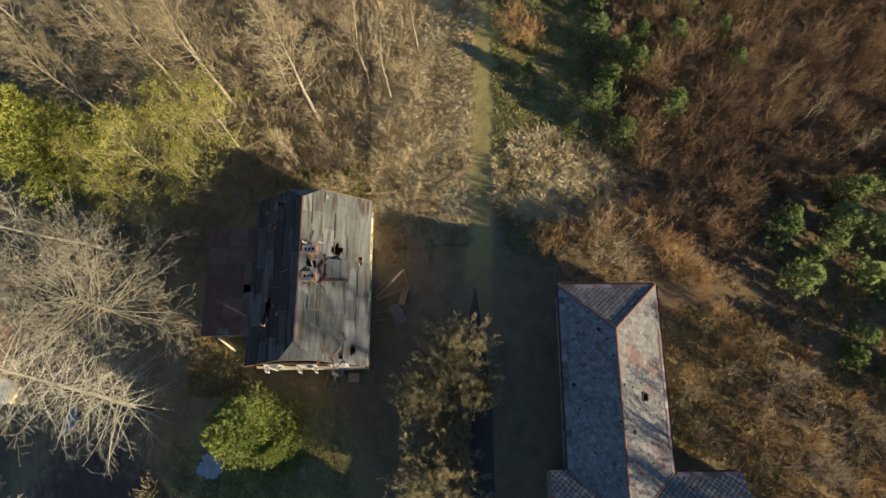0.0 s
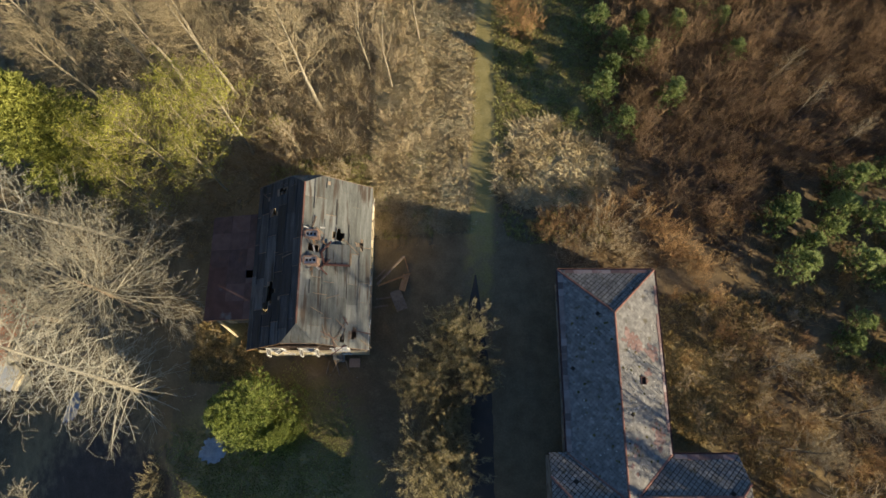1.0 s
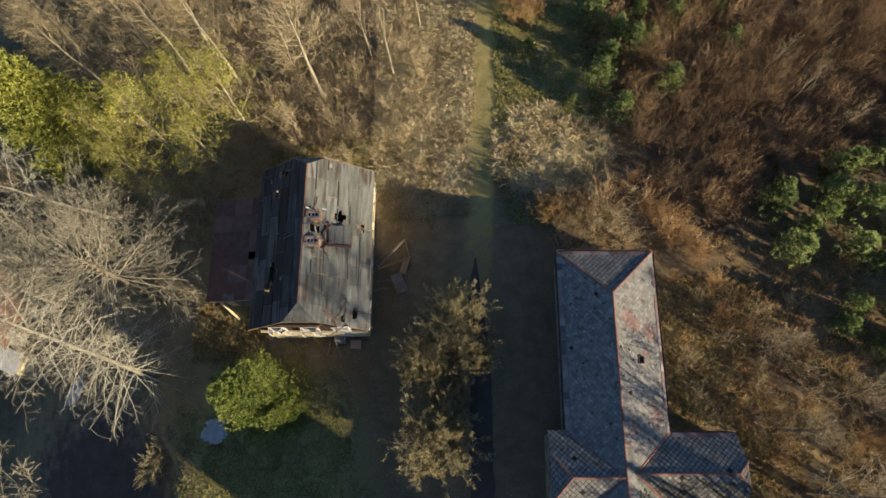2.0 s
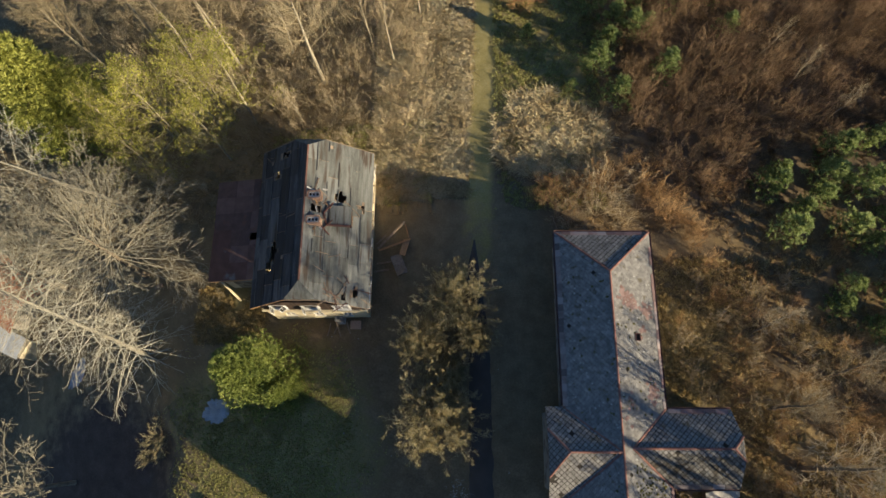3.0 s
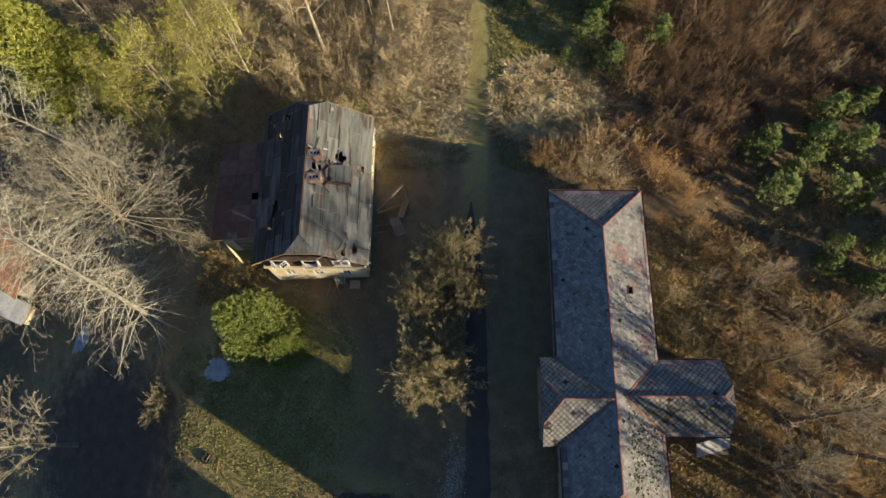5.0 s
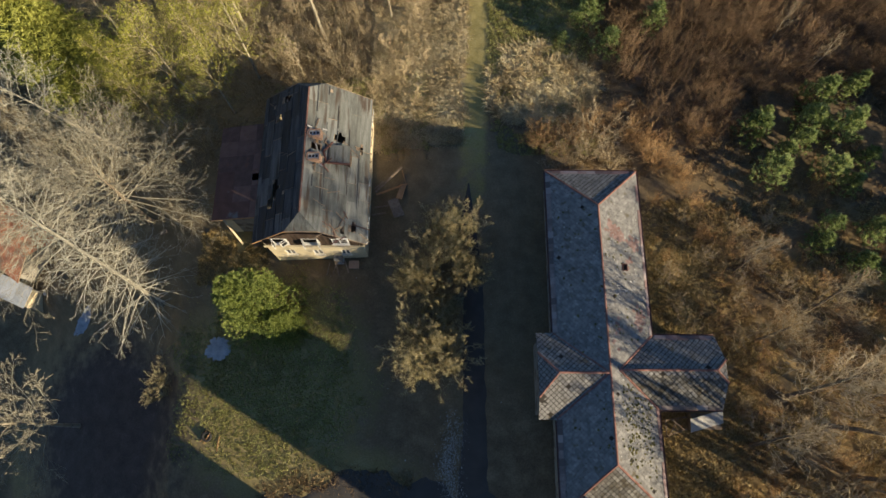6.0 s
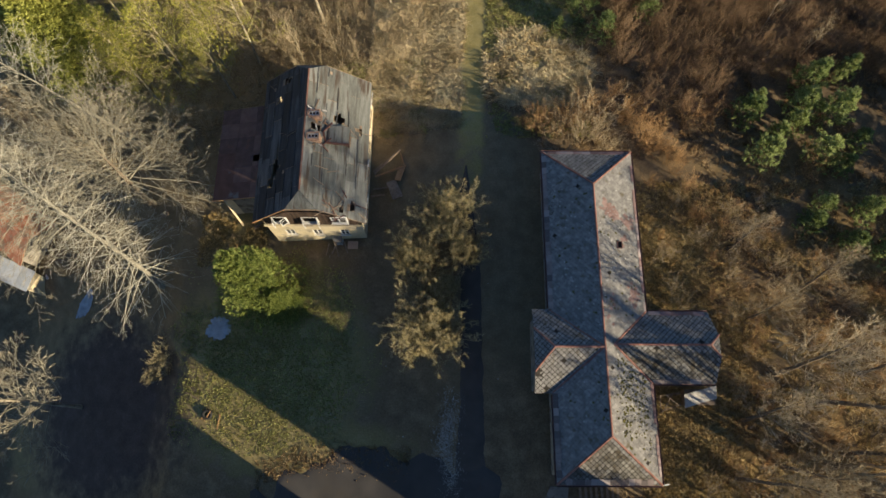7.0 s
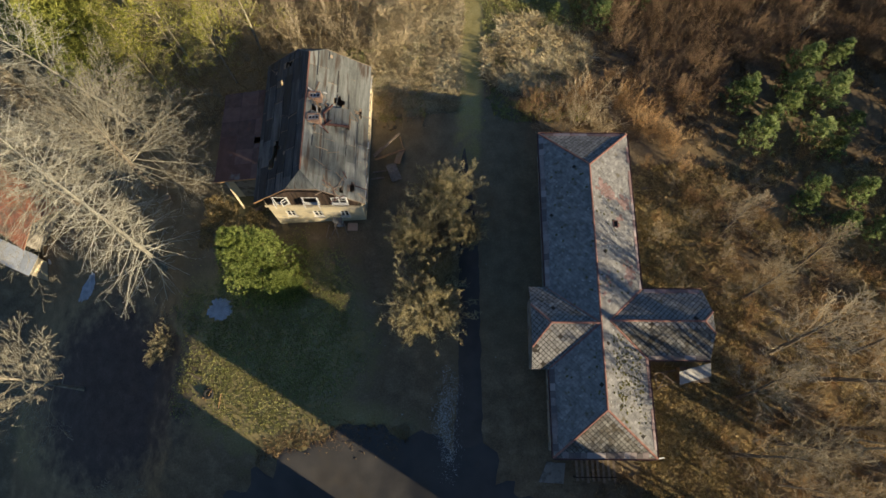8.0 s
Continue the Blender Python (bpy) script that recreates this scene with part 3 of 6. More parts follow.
UP = ((-16.9, -15.5), (-14.2, -12.7), (-11.5, -10.0))


def gable(y, depth, windows):
    """Boarded gable between eaves and half hip, board by board."""
    g = thing_part("gable", house, "dark brown boarded gable")
    x = GX0 + 0.05
    boards = Shape()
    while x < GX1 - 0.1:
        xm = x + 0.09
        top = min(HH - 0.1, HR - (abs(xm - HXM)) * 0.70 - 0.12)
        spans = [(LEDGE, top)]
        for a, b in windows:
            if a - 0.1 < xm < b + 0.1:
                spans = [(LEDGE, 2.65), (4.05, top)]
        for lo, hi in spans:
            if hi > lo + 0.03:
                boards.box(x, y, lo, x + 0.172, y + depth + rng.uniform(-0.012, 0.012), hi)
        x += 0.18
    part("cladding", boards, M["dark_boards"], g, kind="stuff")
    return g


gable(GY0, 0.06, UP)
gable(GY1 - 0.06, 0.06, ())


def window(parent, x0, x1, z0, z1, y, open_left=0.0, open_right=0.0):
    """A two-leaf white casement in the south face; the leaves may stand open, in degrees."""
    w = thing_part("window", parent, "white two-leaf casement window")
    fr = Shape()
    f = 0.07
    fr.box(x0, y - 0.03, z0, x0 + f, y + 0.09, z1).box(x1 - f, y - 0.03, z0, x1, y + 0.09, z1)
    fr.box(x0 + f, y - 0.03, z0, x1 - f, y + 0.09, z0 + f).box(x0 + f, y - 0.03, z1 - f, x1 - f, y + 0.09, z1)
    part("frame", fr, M["white_paint"], w)
    part("sill", Shape().box(x0 - 0.06, y - 0.16, z0 - 0.06, x1 + 0.06, y - 0.032, z0 - 0.01), M["white_paint"], w)
    # dark sheet paints the unlit room behind the panes
    part("dark_inside", Shape().box(x0 + f, y + 0.2, z0 + f, x1 - f, y + 0.24, z1 - f), M["void"], w)
    half = (x1 - x0) / 2 - f
    for hinge, sgn, ang in ((x0 + f, 1, open_left), (x1 - f, -1, open_right)):
        m = Matrix.Translation((hinge, y - 0.01, 0)) @ Matrix.Rotation(radians(-ang * sgn), 4, "Z")
        leaf = Shape()
        q = 0.055
        a, b = (0.004, half - 0.006) if sgn > 0 else (-half + 0.006, -0.004)
        for bx in ((a, z0 + f, a + q, z1 - f), (b - q, z0 + f, b, z1 - f), (a + q, z0 + f, b - q, z0 + f + q), (a + q, z1 - f - q, b - q, z1 - f), (a + q, (z0 + z1) / 2 + .12, b - q, (z0 + z1) / 2 + 0.16)):
            leaf.box(bx[0], -0.02, bx[1], bx[2], 0.025, bx[3], m)
        sash = part("sash", leaf, M["white_paint"], w)
        part("pane", Shape().box(a + q, 0.0, z0 + f + q, b - q, 0.006, z1 - f - q, m), M["glass"], sash)


for (a, b), o in zip(UP, ((75, 40), (70, 110), (0, 0))):
    window(house, a, b, 2.65, 4.05, GY0, *o)
for a, b in LOW:
    window(house, a, b, -0.85, 0.6, GY0 + 0.08)
# barge boards along the broken gable edges
for y in (HY0 - 0.02, HY1 + 0.05):
    for sgn, xe in ((1, HX1), (-1, HX0)):
        a = Vector((HXM + sgn * hw, y + (0.28 if y < 10 else 0.14), HH - 0.08))
        part("barge_board", Shape().beam(a, (xe, y, HE - 0.06), 0.05, 0.16), M["new_timber"] if y < 10 and sgn < 0 else M["timber"], house, "weathered barge board")
    part("barge_board", Shape().beam((HXM - hw, y + (0.28 if y < 10 else 0.14), HH - 0.08), (HXM + hw, y + (0.28 if y < 10 else 0.14), HH - 0.08), 0.05, 0.16), M["timber"], house)
# eaves: rafter ends and a torn fascia
for i in range(17):
    y = HY0 + 0.5 + i * 0.86
    if rng.random() < 0.85:
        part("rafter", Shape().beam((GX1 - 0.3, y, HE + 0.1), (HX1 + 0.12, y, HE - 0.13), 0.09, 0.13), M["timber"], house)
y = HY0
while y < HY1 - 0.4:
    l = rng.uniform(0.8, 2.2)
    if rng.random() < 0.8:
        part("fascia", Shape().beam((HX1 + 0.05, y, HE - 0.04 + rng.uniform(-.05, .05)), (HX1 + 0.05 + rng.uniform(-0.05, 0.12), min(y + l, HY1), HE - 0.04 + rng.uniform(-.08, .05)), 0.04, 0.14), (M["white_paint"], M["rust_sheet"], M["timber"])[rng.randrange(3)], house)
    y += l + rng.uniform(0, 0.4)

# wing: low rusty lean-to on the west side
wing = thing_part("wing", house, "low lean-to wing with a rusty sheet roof")
WZ = lambda x: 1.1 + (x + 23.5) * 0.24
k = 0
for i in range(6):
    y0 = 6.5 + i * 1.62
    for j in range(3):
        x0, x1 = -23.5 + j * 1.85, -23.5 + (j + 1) * 1.85 + (0.06 if j < 2 else -0.12)
        y1 = y0 + 1.65
        cells = [(x0, y0, x1, y1)]
        if (i, j) == (2, 2):
            cells = [(x0, y0, x1, y0 + 0.5), (x0, y0 + 1.2, x1, y1), (x0 + 0.8, y0 + 0.5, x1, y0 + 1.2)]
        for a, b, c, d in cells:
            e = 0.012 * ((i + j) % 2) + rng.uniform(0, 0.02)
            m_ = M["rust_sheet"] if (j == 0 and i < 3 or i == 0 and j == 1) else M["brown_sheet"]
            part("roof_sheet", Shape().slab([Vector((a, b, WZ(a) + e)), Vector((c, b, WZ(c) + e)), Vector((c, d, WZ(c) + e)), Vector((a, d, WZ(a) + e))], 0.03), m_, wing)
for box in ((-22.8, 7.0, -7, -22.5, 15.8, 1.15), (-22.5, 7.0, -7, -22.0, 7.3, 1.2), (-22.5, 15.5, -7, -17.85, 15.8, 1.2)):
    part("wall", Shape().box(*box), M["plaster"], wing)
part("wall", Shape().box(-22.0, 7.0, -7, -17.85, 7.3, 1.2), M["grey_plaster"], wing, "grey rendered end wall")
part("barge_board", Shape().beam((-23.55, 6.46, 1.02), (-19.0, 6.46, 2.1), 0.05, 0.16), M["new_timber"], wing, "orange-brown barge board")

# dormer fallen in on the east slope, and what is left of two chimneys
dormer = thing_part("dormer", house, "collapsed flat-roofed dormer")
part("dormer_roof", Shape().slab([Vector(p) for p in ((-11.95, 10.75, 5.15), (-10.05, 10.75, 4.75), (-10.0, 12.5, 4.75), (-11.9, 12.5, 5.15))], 0.07), M["felt"], dormer, "grey felt dormer roof")
dw = Shape().beam((-12.0, 10.65, 5.2), (-10.0, 10.67, 4.78), 0.14, 0.2).beam((-12.05, 10.65, 5.2), (-12.35, 11.7, 5.4), 0.14, 0.16).beam((-12.35, 11.7, 5.4), (-11.6, 12.7, 5.2), 0.13, 0.16)
dw.beam((-12.5, 10.5, 5.5), (-11.8, 9.8, 5.1), 0.10, 0.1).beam((-12.3, 10.3, 5.4), (-11.6, 11.1, 5.2), 0.08, 0.1)
part("dormer_frame", dw, M["rust_sheet"], dormer, "broken red-brown timber framing")
part("dormer_front", Shape().box(-10.2, 10.8, 3.4, -10.1, 12.4, 4.68), M["dark_boards"], dormer)


def chimney(x, y, z0, z1, seed):
    """A broad, broken brick stack, brick by brick, with dark plates for open flues and a pale mortar ledge."""
    r = random.Random(seed)
    st = thing_part("chimney", house, "broken orange brick chimney stack")
    me = Shape().box(-0.12, -0.055, -0.033, 0.12, 0.055, 0.033).mesh("brick", M["brick"])
    z, row = z0, 0
    while z < z1:
        ragged = z > z1 - 0.25
        o = 0.06 if row % 2 else -0.06
        ring = [((i - 1.5) * 0.25 + o, sgn * 0.32, 0) for sgn in (-1, 1) for i in range(4)]
        ring += [(sgn * 0.55, (i - 0.5) * 0.25 - o * 0.5, 90) for sgn in (-1, 1) for i in range(2)]
        for dx, dy, turn in ring:
            if not (ragged and r.random() < 0.35):
                b = new("brick", me)
                b.parent = st
                b.matrix_basis = pose(x + dx, y + dy, z + 0.037, 0, 0, turn + r.uniform(-3, 3))
        z += 0.075
        row += 1
    part("mortar", Shape().box(x - 0.48, y - 0.26, z0 - 0.6, x + 0.48, y + 0.26, z1 - 0.16), M["stone"], st, "pale crumbling mortar core")
    for i in range(3):
        fx = x - 0.3 + i * 0.3
        part("flue", Shape().box(fx - 0.09, y - 0.11, z1 - 0.2, fx + 0.09, y + 0.11, z1 - 0.15), M["void"], st)
    fall = HK * 0.62
    part("ledge", Shape().slab([Vector(q) for q in ((x - 0.62, y - 0.52, z0 + 0.34), (x + 0.75, y - 0.58, z0 + 0.34 - fall), (x + 0.75, y - 0.38, z0 + 0.40 - fall), (x - 0.62, y - 0.38, z0 + 0.40))], 0.08), M["white_paint"], st, "pale mortar ledge")
    return st


chimney(-13.1, 13.1, 5.35, 6.4, 1)
chimney(-13.05, 10.8, 5.35, 6.4, 2)
for i in range(16):
    a = roof_point(1, rng.uniform(0.4, 2.2), rng.uniform(9.9, 14.0), 0.12)
    d = Vector((rng.gauss(0, 1), rng.gauss(0, 1), rng.gauss(0, 0.15))).normalized() * rng.uniform(0.4, 1.1)
    d.z -= HK * d.x
    part("loose_board", Shape().beam(a, a + d, 0.14, 0.03), (M["new_timber"], M["stone"], M["timber"], M["timber"])[i % 4], hroof)
for i in range(14):
    a = roof_point(1, rng.uniform(2.0, 4.9), rng.uniform(4.0, 6.0), 0.12)
    d = Vector((rng.gauss(0, 1), rng.gauss(0, 1), 0)).normalized() * rng.uniform(0.5, 1.6)
    d.z -= HK * d.x
    part("broken_batten", Shape().beam(a, a + d, 0.07, 0.05), (M["timber"], M["rust_sheet"], M["timber"])[i % 3], hroof)
for i in range(8):
    side = 1 if i % 3 else -1
    a = roof_point(side, rng.uniform(0.6, 4.4), rng.uniform(5, 17.5), 0.11)
    d = Vector((rng.uniform(0.4, 1.4) * side, rng.gauss(0, 0.5), 0))
    d.z -= HK * abs(d.x)
    part("loose_batten", Shape().beam(a, a + d, 0.05, 0.035), M["timber"], hroof)


# ---- lanes, puddles and verge ----
M["wet_lane"] = material("damp_lane", two((0.052, 0.048, 0.045), (0.096, 0.088, 0.080)), 0.6, 0.8, 0.3, 30, stain=(0.070, 0.060, 0.050), stain_at=(0.55, 0.72), stain_scale=0.3)
ribbon("lane", [(5.0, -25.5, 3.0), (0.5, -21.6, 3.8), (-5.5, -20.8, 4.3), (-10.5, -20.8, 3.7), (-15.0, -21.6, 2.9), (-19.0, -23.6, 2.4), (-25.0, -27.5, 2.4)], M["wet_lane"], "damp asphalt yard strewn with grit", "road", 0.08, 1.8, 8, 16)


M["ice"] = material("pale_ice", two((0.20, 0.225, 0.25), (0.50, 0.54, 0.58)), 1.4, 0.3, 0.2, 9)


def puddle(x, y, a, b, turn, seed, mat):
    sh = Shape()
    n = 64
    z = max(ground_z(x + dx, y + dy) for dx in (-a * .4, 0, a * .4) for dy in (-b * .4, 0, b * .4)) + 0.06
    ring = []
    for i in range(n):
        t = 2 * math.pi * i / n
        k = 1 + 0.2 * noise.noise((math.cos(t) * 1.3, math.sin(t) * 1.3, seed)) + 0.3 * noise.noise((math.cos(t) * 5, math.sin(t) * 5, seed))
        px, py = math.cos(t) * a * k, math.sin(t) * b * k
        c, s = math.cos(radians(turn)), math.sin(radians(turn))
        ring.append((x + px * c - py * s, y + px * s + py * c))
    zs = [max(z - 0.06, ground_z(p, q) + 0.02) for p, q in ring]
    sh.add([(x, y, z + 0.03)] + [(p, q, w) for (p, q), w in zip(ring, zs)], [(0, i + 1, (i + 1) % n + 1) for i in range(n)])
    return tagged(part("puddle", sh, mat, smooth=True), "pale frozen puddle reflecting the sky", "puddle", "puddles", "structure")


puddle(-23.7, -4.9, 1.25, 1.15, 0, 1, M["ice"])
puddle(-42.6, -0.8, 0.7, 1.7, -20, 6, M["ice"])

# stones and pale litter along the lane
grit = random.Random(17)
for i in range(70):
    x, y = (grit.gauss(-0.7, 0.5), grit.uniform(-20, -11)) if i < 45 else (grit.uniform(-14, 4), grit.uniform(-19, 3))
    s = grit.uniform(0.03, 0.09)
    st = Shape()
    st.add([(s * grit.uniform(.7, 1.2) * a, s * grit.uniform(.7, 1.2) * b, s * 0.7 * c) for a, b, c in ((1, 0, 0), (0, 1, 0), (-1, 0, 0), (0, -1, 0), (0, 0, 1), (0, 0, -1))], [(0, 1, 4), (1, 2, 4), (2, 3, 4), (3, 0, 4), (1, 0, 5), (2, 1, 5), (3, 2, 5), (0, 3, 5)])
    ob = tagged(part("stone", st, M["stone"]), "small pale stone on the verge", "stone", "verge stones")
    ob.location = (x, y, ground_z(x, y) + 0.05 + s * 0.3)

gravel = Shape()
for i in range(2600):
    y = grit.triangular(-21.5, -10.5, -15.5)
    x, s = -0.6 + 0.3 * math.sin(y * 0.9) + grit.gauss(0, 0.5), grit.uniform(0.012, 0.05)
    z = ground_z(x, y) + 0.08
    gravel.add([(x + s * grit.uniform(.6, 1.3) * a, y + s * grit.uniform(.6, 1.3) * b, z + s * c) for a, b, c in ((1, 0, 0), (0, 1, 0), (-1, 0, 0), (0, -1, 0), (0, 0, .6), (0, 0, -.6))], [(0, 1, 4), (1, 2, 4), (2, 3, 4), (3, 0, 4)])
tagged(part("gravel", gravel, M["stone"]), "pale gravel spilled along the lane edge", "gravel", kind="stuff")

# ---- things about the derelict house ----
def lying(name, label, category, rows, mat, group=""):
    """Timbers that lie or lean: rows of (x0, y0, height, x1, y1, height, width, thickness)."""
    out = []
    for x0, y0, h0, x1, y1, h1, w, t in rows:
        a, b = Vector((x0, y0, ground_z(x0, y0) + h0)), Vector((x1, y1, ground_z(x1, y1) + h1))
        ob = tagged(part(name, Shape().beam((0, 0, 0), b - a, w, t), mat), label, category, group)
        ob.location = a
        out.append(ob)
    return out


lying("roof_timber", "long weathered roof timber fallen beside the house", "timber", [(-8.2, 10.2, 1.5, -5.7, 13.0, 0.9, 0.18, 0.14)], M["timber"], "fallen timbers")
lying("roof_timber", "long orange-brown timber fallen beside the house", "timber", [(-8.2, 10.2, 0.75, -5.1, 11.4, 0.25, 0.16, 0.14), (-5.7, 13.0, 0.2, -5.3, 11.6, 0.2, 0.1, 0.08)], M["new_timber"], "fallen timbers")
lying("plank", "broken grey plank lying by the house", "plank", [(-8.6, 8.2, 0.2, -7.2, 8.4, 0.12, 0.2, 0.05), (-8.4, 9.0, 0.2, -7.0, 9.2, 0.1, 0.18, 0.05), (-8.5, 11.0, 0.3, -7.6, 12.0, 0.1, 0.14, 0.05), (-12.6, 3.2, 0.3, -12.9, 2.0, 0.06, 0.1, 0.06), (-12.0, 3.3, 0.8, -11.6, 1.9, 0.06, 0.12, 0.06), (-11.6, 3.3, 0.9, -12.3, 2.2, 0.06, 0.1, 0.05), (-11.0, 3.2, 0.7, -10.7, 2.2, 0.06, 0.1, 0.05), (-20.9, 5.6, 0.1, -19.9, 5.3, 0.1, 0.2, 0.05), (-20.7, 5.2, 0.15, -20.0, 5.9, 0.15, 0.16, 0.05), (-26.8, -11.1, 0.06, -25.4, -11.8, 0.06, 0.09, 0.07), (9.0, 11.9, 0.1, 8.6, 13.2, 0.1, 0.1, 0.05), (8.5, 12.4, 0.14, 9.2, 12.9, 0.1, 0.1, 0.05), (-31.6, 7.4, 0.1, -30.9, 7.6, 0.1, 0.4, 0.2)], M["timber"], "loose planks")
beam_ = tagged(part("fallen_beam", Shape().beam((0, 0, 0), (0.57, -1.07, ground_z(-21.98, 5.67) - 0.55), 0.17, 0.12), M["plaster"]), "cream painted beam leaning against the wing", "beam")
beam_.location = (-22.55, 6.74, 0.6)
door = tagged(part("fallen_door", Shape().box(-0.55, -1.0, 0, 0.55, 1.0, 0.05).box(-0.48, -0.9, 0.05, 0.48, -0.1, 0.065).box(-0.48, 0.08, 0.05, 0.48, 0.9, 0.065), M["timber"]), "grey wooden door lying on the ground", "door")
door.matrix_basis = Matrix.Translation((-6.2, 8.8, ground_z(-6.2, 8.8) + 0.3)) @ Matrix.Rotation(radians(22), 4, "Z") @ Matrix.Rotation(radians(8), 4, "Y")
panel = tagged(part("fallen_panel", Shape().box(-0.3, -0.85, 0, 0.3, 0.85, 0.05).box(-0.3, -0.85, 0.05, -0.22, 0.85, 0.08).box(0.22, -0.85, 0.05, 0.3, 0.85, 0.08), M["new_timber"]), "orange-brown wooden panel propped on debris", "panel")
panel.matrix_basis = Matrix.Translation((-5.7, 10.5, ground_z(-5.7, 10.5) + 0.35)) @ Matrix.Rotation(radians(-14), 4, "Z") @ Matrix.Rotation(radians(-10), 4, "X")
slab_ = tagged(part("paving_slab", Shape().box(-0.5, -0.4, 0, 0.5, 0.4, 0.09), M["brick"]), "reddish slab lying below the wall", "slab")
slab_.location = (-10.2, 3.0, ground_z(-10.2, 3.0) + 0.05)
porch = thing("broken_porch", "broken timber porch leaning on the south wall", "porch")
px_, py_ = -11.6, 3.3
pz = ground_z(px_, py_)
part("porch_roof", Shape().slab([Vector(p) for p in ((-12.1, 3.2, -1.2), (-11.2, 3.15, -1.35), (-11.2, 3.72, -1.1), (-12.1, 3.72, -1.0))], 0.06), M["dark_felt"], porch)
for x in (-12.0, -11.3):
    part("post", Shape().beam((x, 3.25, pz - 0.1), (x, 3.25, -1.3), 0.08, 0.08), M["timber"], porch)
part("step", Shape().box(-12.1, 3.1, pz - 0.2, -11.2, 3.7, pz + 0.12), M["stone"], porch)
tyre = thing("tyre", "old black car tyre lying on the lawn", "tyre")
sh = Shape()
for i in range(24):
    for j in range(10):
        a, b = 2 * math.pi * i / 24, 2 * math.pi * j / 10
        r_ = 0.26 + 0.1 * math.cos(b)
        sh.v.append((r_ * math.cos(a), r_ * math.sin(a), 0.09 + 0.09 * math.sin(b)))
sh.f = [(i * 10 + j, ((i + 1) % 24) * 10 + j, ((i + 1) % 24) * 10 + (j + 1) % 10, i * 10 + (j + 1) % 10) for i in range(24) for j in range(10)]
M["rubber"] = material("old_rubber", two((0.012, 0.012, 0.012), (0.03, 0.03, 0.03)), 5, 0.8, 0.3, 30)
part("tread", sh, M["rubber"], tyre, smooth=True)
tyre.matrix_basis = Matrix.Translation((-24.3, -13.2, ground_z(-24.3, -13.2) + 0.03)) @ Matrix.Rotation(radians(12), 4, "X") @ Matrix.Scale(1.5, 4)
lying("branch", "dry broken branch on the lawn", "branch", [(-24.6, -13.9, 0.1, -23.9, -12.9, 0.35, 0.06, 0.05), (-24.9, -13.7, 0.1, -24.3, -12.7, 0.3, 0.05, 0.05), (-23.2, -14.6, 0.05, -23.0, -13.2, 0.1, 0.05, 0.05)], M["new_timber"], "branches on the lawn")

# ---- details of the long building ----
hatch = thing_part("roof_hatch", roof, "small open roof hatch")
hx, hy = 14.25, 1.0
hz = LR - (hx - LXM) * (LR - LE) / (LX1 - LXM)
fr = Shape()
for x0, y0, x1, y1 in ((-0.22, -0.32, -0.16, 0.32), (0.16, -0.32, 0.22, 0.32), (-0.16, -0.32, 0.16, -0.26), (-0.16, 0.26, 0.16, 0.32)):
    fr.box(hx + x0, hy + y0, hz - 0.15, hx + x1, hy + y1, hz + 0.2)
part("frame", fr, M["gutter"], hatch)
# dark block paints the shade in the hatch
part("opening", Shape().box(hx - 0.16, hy - 0.26, hz - 0.1, hx + 0.16, hy + 0.26, hz + 0.1), M["void"], hatch)
M["eave_sheet"] = material("pinkish_eave_sheet", [(0.3, (0.12, 0.10, 0.096)), (0.5, (0.22, 0.175, 0.165)), (0.7, (0.32, 0.275, 0.26))], 1.2, 0.7, 0.3, 16, per_object=0.7)
M["red_sheet"] = material("red_eave_sheet", [(0.3, (0.17, 0.110, 0.105)), (0.5, (0.27, 0.165, 0.155)), (0.7, (0.36, 0.29, 0.275))], 1.2, 0.7, 0.3, 16, per_object=0.6)


def eave_sheets(a, b, up, mat, width=0.42, step=0.75, chance=1.0):
    """Metal sheets laid along an eave, one by one."""
    a, b, up = Vector(a), Vector(b), Vector(up)
    d = b - a
    k = round(d.length / step)
    n = d.cross(up).normalized()
    n = n if n.z > 0 else -n
    for i in range(k):
        if rng.random() > chance:
            continue
        p, q = a + d * (i / k) + n * 0.062, a + d * ((i + 0.97) / k) + n * (0.062 + rng.uniform(0, 0.012))
        w = width * rng.uniform(0.85, 1.1)
        poly = [p, q, q + up * w, p + up * w]
        part("eave_sheet", Shape().slab(poly if normal_of(poly).z > 0 else poly[::-1], 0.012), mat, roof)


pitch = (LR - LE) / (LX1 - LXM)
wu, eu = Vector((1, 0, pitch)).normalized(), Vector((-1, 0, pitch)).normalized()
ph = (LR - LE) / (LY1 - A_N[1])
nu, su = Vector((0, -1, ph)).normalized(), Vector((0, 1, (LR - LE) / (A_S[1] - LY0))).normalized()
eave_sheets((LX0, LY1 - 0.5, LE), (LX0, WN, LE), wu, M["eave_sheet"], 0.45, 0.6)
eave_sheets((LX0, WS, LE), (LX0, LY0 + 0.5, LE), wu, M["eave_sheet"], 0.45, 0.6)
eave_sheets((LX0 + 0.6, LY1, LE), (LX1 - 0.6, LY1, LE), nu, M["red_sheet"], 0.38, 0.8)
eave_sheets((LX0 + 0.7, LY0, LE), (LX1 - 0.7, LY0, LE), su, M["eave_sheet"], 0.5, 0.5)
eave_sheets((LX1, LY1 - 0.6, LE), (LX1, EN, LE), eu, M["red_sheet"], 0.26, 0.8, 0.75)
eave_sheets((LX1, ES, LE), (LX1, LY0 + 0.6, LE), eu, M["red_sheet"], 0.26, 0.8, 0.7)
eave_sheets((LX1 + 0.2, EN, LE), (EX - 0.6, EN, LE), Vector((0, -1, (ER - LE) / (EN - EY))).normalized(), M["red_sheet"], 0.4, 0.9)
